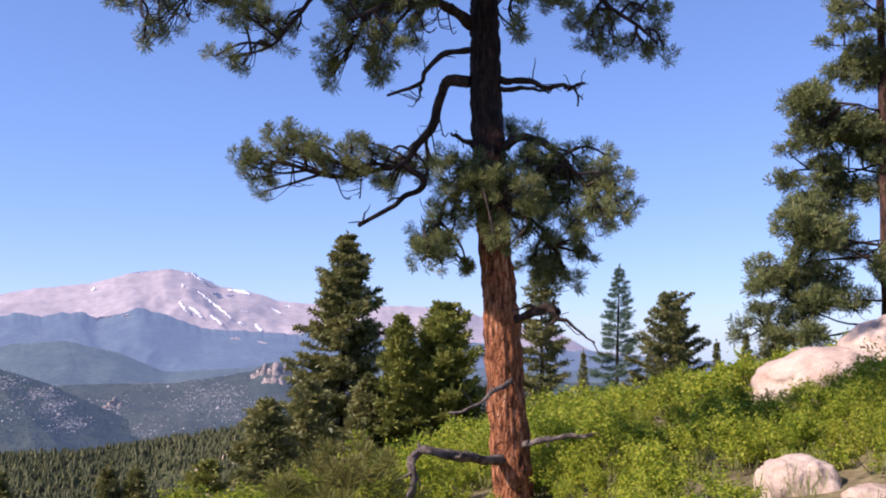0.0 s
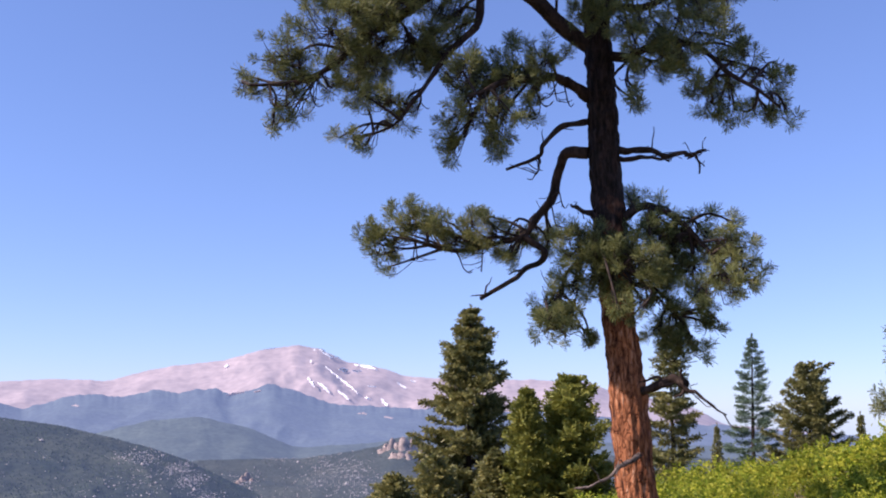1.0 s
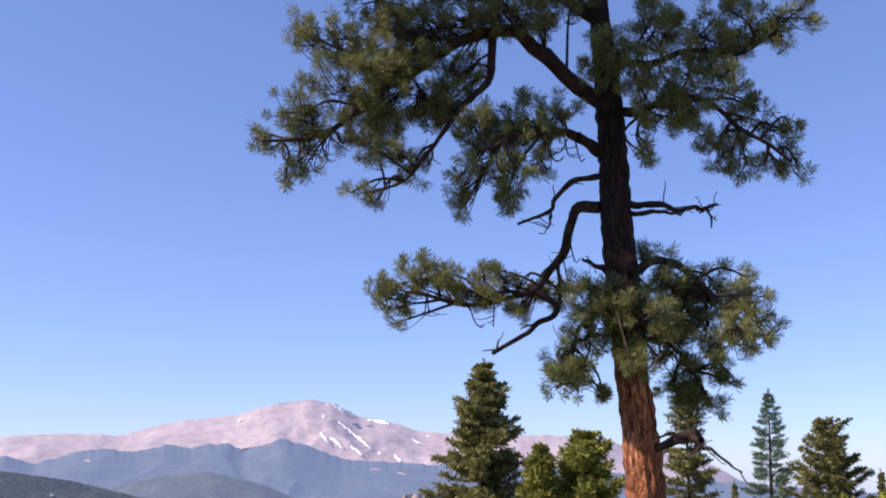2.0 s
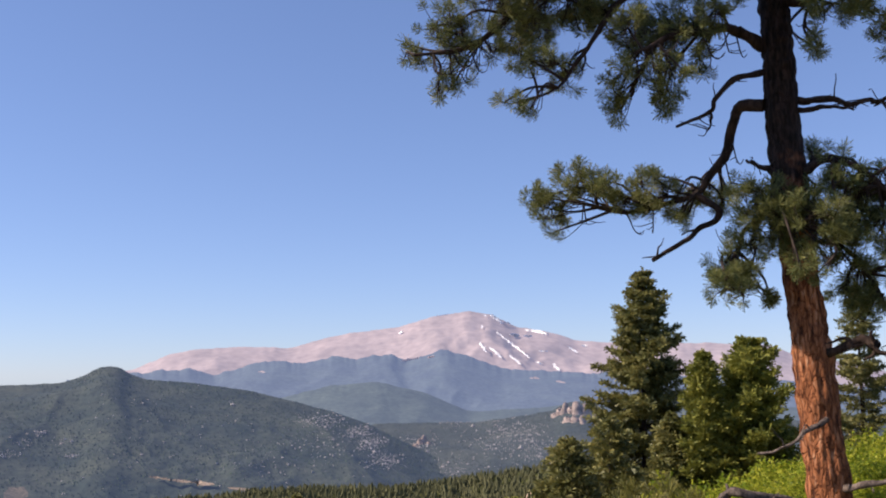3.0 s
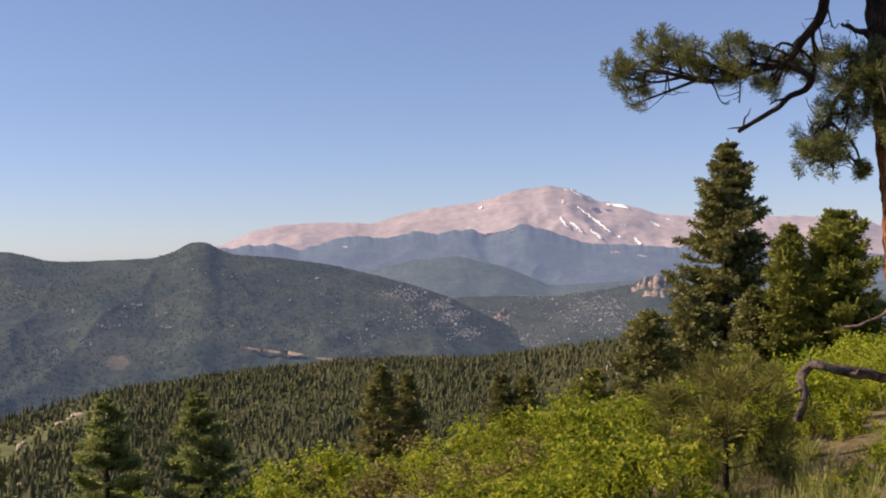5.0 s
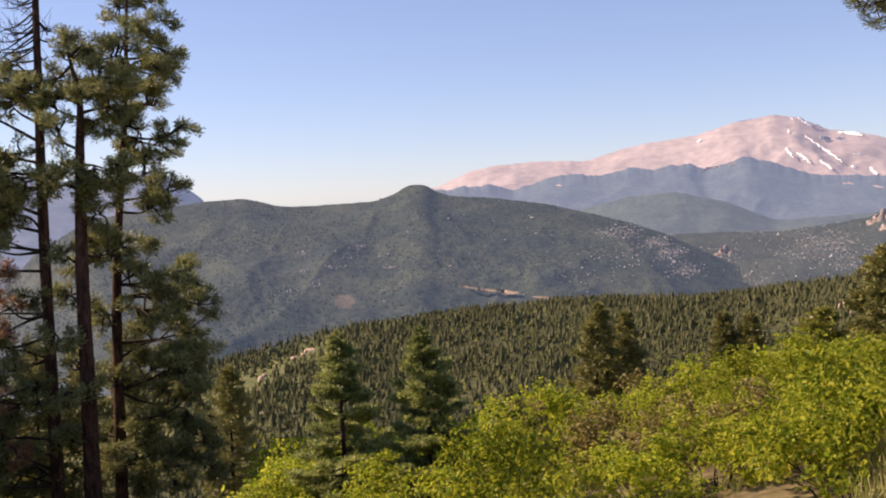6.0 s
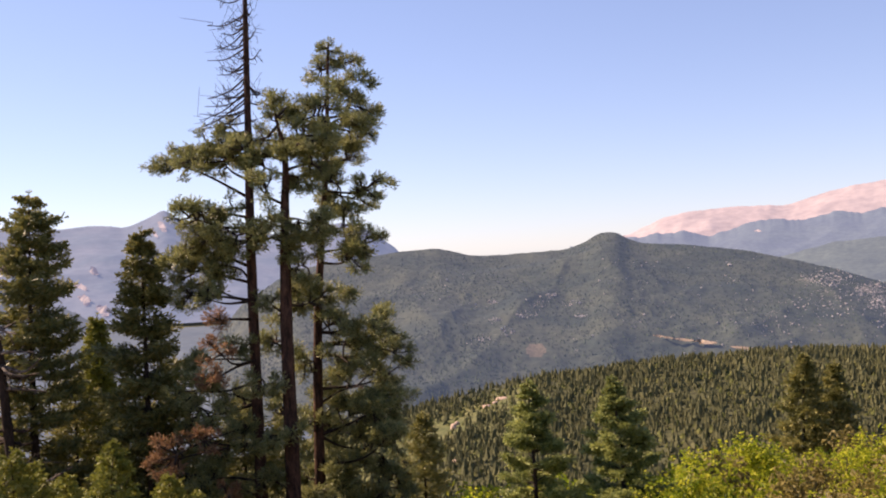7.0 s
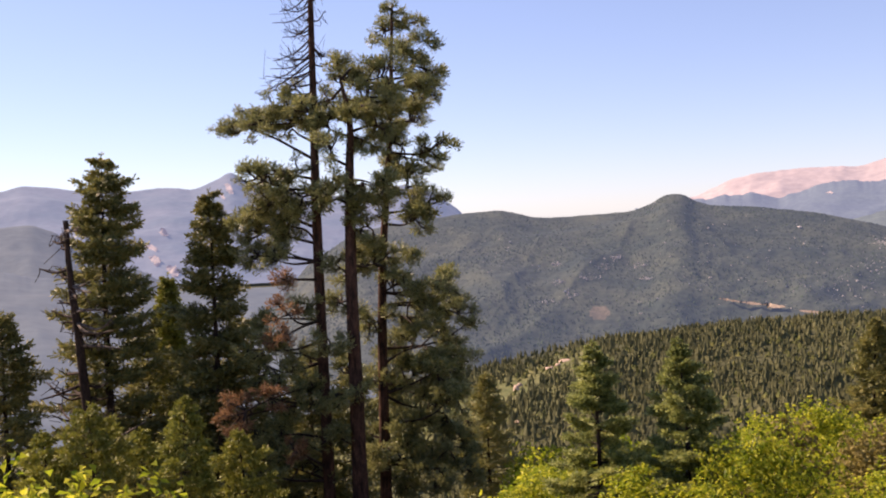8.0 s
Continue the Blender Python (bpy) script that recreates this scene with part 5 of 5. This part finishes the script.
DENSE = dict(length=0.25, needles=11, width=0.06, spread=1.15, along=0.5)
fir("douglas_fir", 5.5, 38, 5.85, 2.3, 61, "dense tall green fir with a narrow top", M_FIR, whorl=0.42, shape=0.62, dens=2.2, tuft=DENSE, clear=0.03, gap=0.5)
fir("juniper", -0.2, 34, 1.75, 1.55, 62, "rounded olive green conifer", M_FIR_WARM, whorl=0.4, shape=0.52, droop=-0.6, dens=2.4, tuft=DENSE, clear=0.03, flat=0.8, lift=0.8)
fir("juniper", 2.3, 33, 1.1, 1.0, 64, "olive green conifer beside a rounded one", M_FIR_WARM, whorl=0.4, shape=0.7, droop=-0.6, dens=2.2, tuft=DENSE, clear=0.03, flat=0.8, lift=0.9)
fir("douglas_fir", 4.2, 33, -2.3, 1.1, 65, "small fresh green fir", M_FIR, whorl=0.36, dens=1.1, tuft=DENSE)
fir("juniper", 10.0, 28, -3.7, 1.7, 66, "dark spreading juniper on the rim", M_FIR, whorl=0.4, shape=0.85, dens=1.3, tuft=DENSE, clear=0.03)
fir("juniper", 7.6, 30, -2.6, 1.3, 67, "dark juniper below a fir", M_FIR, whorl=0.4, shape=0.7, tuft=DENSE)
fir("douglas_fir", -5.8, 46, 4.7, 2.1, 71, "green fir behind a pine trunk", M_FIR, whorl=0.45, tuft=DENSE)
fir("spruce", -10.3, 58, 3.95, 2.2, 72, "pale blue-green spruce with open tiers", M_FIR_BLUE, whorl=0.62, dens=0.8, tuft=dict(length=0.3, needles=16, width=0.04, spread=1.0, along=0.5))
fir("douglas_fir", -13.2, 52, 2.4, 2.3, 73, "rounded green fir on the rim", M_FIR, whorl=0.5, shape=0.45, droop=-0.5, dens=1.6, tuft=DENSE)
fir("douglas_fir", -15.6, 80, -0.3, 1.5, 74, "far green fir on the rim", M_FIR, whorl=0.6, tuft=DENSE)
fir("douglas_fir", -17.2, 75, 0.2, 1.7, 75, "far green fir on the rim", M_FIR, whorl=0.6, tuft=DENSE)
fir("douglas_fir", -8.2, 85, -0.9, 1.5, 76, "far green fir on the open rim", M_FIR, whorl=0.6, tuft=DENSE)
GY = "young spruces among the oaks"
SPR = dict(length=0.075, needles=20, width=0.014, spread=1.1, along=0.6)
fir("spruce", 40.85, 10.8, -7.75, 0.74, 81, "young yellow-green spruce among oak brush", M_SPRUCE, group=GY, whorl=0.17, shape=1.0, tuft=SPR, dens=1.8, gap=0.2, n_side=3, droop=-0.05)
fir("spruce", 35.98, 10.5, -7.7, 0.66, 82, "young dark green spruce among oak brush", M_SPRUCE, group=GY, whorl=0.17, shape=0.95, tuft=SPR, dens=2.2, gap=0.18, n_side=3, droop=-0.05)
GM = "small trees on the rim"
MID = dict(length=0.2, needles=14, width=0.04, spread=1.15, along=0.5)
fir("juniper", 25.4, 32, -6.6, 1.25, 83, "small dark juniper on the rim", M_FIR, group=GM, whorl=0.3, shape=0.9, tuft=MID)
fir("juniper", 23.9, 33, -7.1, 1.35, 84, "small dark juniper on the rim", M_FIR, group=GM, whorl=0.3, shape=0.9, tuft=MID)
fir("juniper", 18.5, 34, -7.2, 1.15, 85, "small dark juniper on the rim", M_FIR, group=GM, whorl=0.3, shape=0.9, tuft=MID)
fir("juniper", 17.0, 34, -7.3, 1.35, 86, "small dark juniper on the rim", M_FIR, group=GM, whorl=0.3, shape=0.9, tuft=MID)
fir("juniper", 13.2, 33, -7.0, 1.2, 87, "small dark juniper on the rim", M_FIR_WARM, group=GM, whorl=0.3, shape=0.6, tuft=MID)

# the big pine by the boulders
blob_pine("ponderosa_pine", [sight(-24.5, -2, 28), sight(-24.5, 6, 28), sight(-24.6, 18, 28), sight(-24.5, 24, 28)], 0.22,
    [(-18.0, 3.0, 0.5), (-17.3, 0.6, 0.4), (-19.5, 5.5, 0.6), (-19.3, 2.0, 0.7), (-20.6, 9.0, 0.6), (-21.0, 5.2, 0.8), (-21.3, 12.5, 0.6), (-22.2, 9.0, 0.9), (-22.4, 15.5, 0.6), (-23.4, 12.3, 0.9), (-23.5, 18.0, 0.6), (-22.3, 1.8, 0.8), (-24.0, 5.0, 0.9), (-25.6, 9.5, 0.9), (-25.4, 15.0, 0.8), (-26.5, 4.0, 0.8), (-27.5, 11.0, 0.8), (-24.6, 21.0, 0.6), (-20.2, 0.3, 0.5), (-18.6, -0.3, 0.45), (-25.6, 0.6, 0.8), (-28, 6.5, 0.8)],
    28, 91, "tall full green pine behind granite boulders", tuft_len=0.2, tuft_w=0.026, tuft_needles=20, density=15, fuller=1.6, flat=0.6, material=M_NEEDLE)

# the bushy young pine low in the foreground
blob_pine("young_pine", [sight(5.6, -15.5, 8.2), sight(5.8, -12, 8.2), sight(5.6, -7, 8.2)], 0.04,
    [(8.8, -9.2, 0.14), (7.6, -8.4, 0.15), (6.2, -6.9, 0.13), (4.9, -7.0, 0.13), (5.5, -8.6, 0.17), (3.6, -8.0, 0.15), (6.8, -10.0, 0.17), (4.6, -10.2, 0.17), (2.6, -9.4, 0.15), (8.0, -11.0, 0.13), (5.7, -12.0, 0.16), (3.2, -11.6, 0.15)],
    8.2, 92, "bushy young pine with tangled bare lower twigs", tuft_len=0.13, tuft_w=0.007, tuft_needles=80, density=10, fuller=1.3, clumps=0, flat=0.85, limb_r=0.012, twig_r=0.0036, jitter=0.35, material=M_YOUNG, bark=M_TWIG)


# ---- oak brush ----
M_OAK_DRY = leaf_mat("withered_oak_leaves", [(0.15, (0.13, 0.1, 0.03)), (0.5, (0.25, 0.21, 0.06)), (0.9, (0.4, 0.32, 0.14))], 0.4, 0.6, 1.4, 0.2, 0.2)


def oak(name, seed, width, tall, leaves, label, leaf=0.09, material=M_OAK):
    """A multi-stemmed oak bush of leafy shoots, built at the origin."""
    rng = np.random.default_rng(seed)
    bush = thing(name, (0, 0, 0), label, "shrub", "oak brush")
    stems = Tubes()
    lumps = []
    for q in range(17):
        an, rr = rng.uniform(0, 6.28), width * 0.5 * rng.uniform(0.0, 0.95) ** 0.7
        c = np.array([math.cos(an) * rr, math.sin(an) * rr, tall * (0.12 + 0.8 * rng.uniform(0, 1)) * (1 - 0.35 * (rr / width * 2) ** 2)])
        lumps.append((c, rng.uniform(0.12, 0.23) * width))
        b = np.array([c[0] * 0.25, c[1] * 0.25, -0.25])
        stems.add(curve_through([b, (b + c) / 2 + rng.normal(0, 0.06, 3), c], 5), np.linspace(0.013, 0.005, 5), 3)
    ps, ns = [], []
    shoots = 13
    share = leaves // (len(lumps) * shoots)
    for c, r in lumps:
        for s in range(shoots):
            o = unit(rng.normal(size=3) * np.array([1, 1, 0.8]) + np.array([0, 0, 0.55]))
            root, end = c + o * r * 0.1, c + o * r * rng.uniform(0.65, 1.25) + np.array([0, 0, 0.05])
            t = rng.uniform(0.25, 1.05, (share, 1)) ** 0.8
            ps.append(root + (end - root) * t + rng.normal(0, 0.034, (share, 3)) * (1.3 - 0.6 * t))
            ns.append(unit(rng.normal(size=(share, 3)) * 0.7 + o * 0.9 + np.array([0, 0, 0.35])))
    tagged(under(stems.object("stem", M_TWIG), bush), kind="stuff")
    tagged(under(leaf_cloud("foliage", np.concatenate(ps), np.concatenate(ns), material, rng, leaf, leaf * 0.62), bush), kind="stuff")
    return bush


OAK_LABELS = ["low bright green oak bush on the hillside", "spreading green oak bush with fresh leaves", "rounded oak bush with sunlit yellow-green leaves"]
oaks = [oak("oak_bush", 100 + q, 1.5 + 0.25 * (q % 3), 0.95 + 0.1 * (q % 2), 4000 if q < 4 else 880, OAK_LABELS[q % 3], 0.06 if q < 4 else 0.125) for q in range(8)]
oaks.append(oak("oak_bush", 120, 1.4, 0.95, 900, "withered brownish oak bush with thin leaves", 0.09, M_OAK_DRY))
rng = np.random.default_rng(44)
spots = []
tries = 0
while len(spots) < 320 and tries < 60000:
    tries += 1
    a = rng.uniform(-27, 80)
    d = math.sqrt(rng.uniform(6.8 ** 2, 30 ** 2))
    x, y = -math.sin(radians(a)) * d, math.cos(radians(a)) * d
    if 1 < a < 9.5 and d < 9.3 or a < -16.5 and d < 9.7 or a < -11 and d < 7.2 or (a > 45.5 and d > 9.5) or (34.2 < a < 37.6 or 39 < a < 43) and d < 11.6 or a < -16 and 14.6 < d < 18 or -5.5 < a < -2.5 and 9.6 < d < 11:
        continue
    if any((x - u) ** 2 + (y - v) ** 2 < ((0.66 + 0.02 * d) * (0.58 if a < 0 else 1)) ** 2 for u, v in spots):
        continue
    spots.append((x, y))
spots += [(-math.sin(radians(a)) * d, math.cos(radians(a)) * d) for a, d in ((-22, 10.7), (-24.5, 11.3), (-20.8, 11.6), (-23, 12.5), (-26, 12.2), (-25.6, 10.4), (-18.6, 10.6), (-25.2, 9.3), (-24.0, 10.0), (45.0, 11.0), (43.6, 12.2), (21, 10.2), (23, 9.7), (25, 10.4), (27, 9.8), (19, 9.6), (16.5, 9.9), (29.5, 10.2))]
spots.sort(key=lambda s: math.hypot(*s))
near_n = sum(math.hypot(*s) < 14.5 for s in spots)
used = set()
for k, (x, y) in enumerate(spots):
    a = math.degrees(math.atan2(-x, y))
    s = rng.uniform(0.75, 1.15) * float(np.interp(a, [-27, -14, -8, 0, 8, 14], [0.5, 0.64, 0.74, 0.72, 0.84, 0.98]))
    s *= 0.72 + 0.56 * float(fbm(np.array([x / 2.4]), np.array([y / 2.4]), 2, 9)[0])
    s *= float(np.interp(a, [10, 20, 38, 43, 46, 57, 60], [0.95, 0.8, 0.82, 1.05, 0.72, 0.72, 1.35]))
    if -10 < a < 3.5 and math.hypot(x, y) < 10.4:
        s *= 0.62
    m = Matrix.LocRotScale((x, y, height(x, y) - 0.05), Euler((rng.uniform(-0.1, 0.1), rng.uniform(-0.1, 0.1), rng.uniform(0, 6.28))), None)
    which = k % 4 if k < near_n else 4 + k % 4
    if 9.5 < math.hypot(x, y) and a > 8 and float(fbm(np.array([x / 3.5]), np.array([y / 3.5]), 2, 8)[0]) > 0.66:
        which = 8
    if which not in used:
        used.add(which)
        oaks[which].matrix_basis = m @ Matrix.Diagonal((s, s, s * rng.uniform(0.8, 1.05), 1))
    else:
        oaks[which].scale, keep_scale = (1, 1, 1), oaks[which].scale.copy()
        ob = copy_thing(oaks[which], m)
        oaks[which].scale = keep_scale
        ob.scale = (s, s, s * rng.uniform(0.8, 1.1))

# ---- grass ----
rng = np.random.default_rng(45)
n = 22000
ga, gd = rng.uniform(-27, 80, n), np.sqrt(rng.uniform(4.5 ** 2, 17 ** 2, n))
gx, gy = -np.sin(np.radians(ga)) * gd, np.cos(np.radians(ga)) * gd
keep = (fbm(gx / 1.1, gy / 1.1, 3, 60) + rng.uniform(-0.15, 0.15, n) > 0.45) & (((ga < 12) & (gd < 7.6)) | ((ga < 12) & (ga > 0) & (gd < 9.5)) | ((ga < -11) & (gd < 10.5) & (rng.uniform(0, 1, n) < 0.35)) | (rng.uniform(0, 1, n) < 0.12))
gx, gy = gx[keep], gy[keep]
gz = land(gx, gy)
grass = tufts("grass", np.stack([gx, gy, gz], -1), np.tile([0, 0, 1.0], (len(gx), 1)), M_GRASS, rng, length=0.24, needles=9, width=0.006, spread=0.55, along=0.0)
tagged(grass, "yellow-green mountain grass between bushes", "grass", kind="stuff")


# ---- granite boulders ----
def boulder(a, d, rise, size, seed, label, turn=0.0, fine=5):
    """A weathered rounded boulder; size: half its length, depth and height; rise: of its middle."""
    rng = np.random.default_rng(seed)
    bm = bmesh.new()
    bmesh.ops.create_icosphere(bm, subdivisions=fine, radius=1.0)
    off = Vector(rng.uniform(-50, 50, 3))
    for v in bm.verts:
        p = v.co.copy()
        q = 1 + 0.28 * noise.noise(p * 0.9 + off) + 0.1 * noise.noise(p * 2.3 + off) + 0.035 * noise.noise(p * 6 + off)
        crack = abs(noise.noise(p * 1.4 - off))
        q -= 0.1 * max(0, 0.06 - crack) / 0.06
        v.co = Vector((math.copysign(abs(p.x) ** 0.85, p.x) * size[0], math.copysign(abs(p.y) ** 0.85, p.y) * size[1], math.copysign(abs(p.z) ** 0.85, p.z) * size[2])) * q
    me = bpy.data.meshes.new("boulder")
    bm.to_mesh(me)
    bm.free()
    me.polygons.foreach_set("use_smooth", np.ones(len(me.polygons), bool))
    me.materials.append(M_GRANITE)
    ob = new("boulder", me)
    ob.matrix_basis = Matrix.Translation(sight(a, rise, d)) @ pose(0, 0, 0, rng.uniform(-6, 6), rng.uniform(-6, 6), a + turn)
    return tagged(ob, label, "boulder", "granite boulders")


boulder(-21.2, 16.0, -2.9, (0.95, 0.8, 0.62), 1, "smooth pink granite boulder half sunk in brush", 8)
boulder(-25.3, 16.6, -1.4, (0.95, 0.9, 0.82), 2, "tall rounded pink granite boulder")
boulder(-23.2, 15.6, -3.4, (0.6, 0.5, 0.45), 6, "small pink granite boulder in a gap")
boulder(-19.8, 9.0, -8.7, (0.36, 0.34, 0.36), 3, "pale rounded granite boulder at the brush edge")
boulder(-23.4, 8.3, -8.7, (0.24, 0.24, 0.16), 4, "pale low granite boulder")
boulder(-14.2, 9.2, -10.0, (0.34, 0.26, 0.16), 5, "flat pale granite slab in the grass")
boulder(-17.2, 13.2, -5.9, (0.4, 0.3, 0.2), 7, "small pale granite slab in the brush")


# ---- pale rocks on the spur across the gully ----
def on_land(a, e):
    """Where a sight line first meets the land."""
    for d in np.geomspace(40, 600, 400):
        p = sight(a, e, d)
        if height(p.x, p.y) > p.z:
            return d
    return 420.0


for q, (a, e, w, h) in enumerate([(45.2, -10.35, 1.5, 2.4), (45.0, -10.1, 1.2, 1.5), (45.7, -11.9, 2.0, 1.6), (45.2, -12.2, 1.3, 1.0), (42.3, -8.8, 3.0, 1.2), (43.2, -9.2, 2.2, 1.3), (42.7, -9.0, 1.6, 1.0), (13.75, -7.8, 1.5, 3.0), (12.1, -7.0, 2.4, 2.6), (11.7, -7.4, 1.4, 1.8)]):
    d = on_land(a, e)
    rock = boulder(a, d - 0.6, e, (w * 0.85, w * 0.85, h * 0.8), 40 + q, "pale granite outcrop on the wooded spur", fine=3)
    rock.data.materials[0] = M_GRANITE
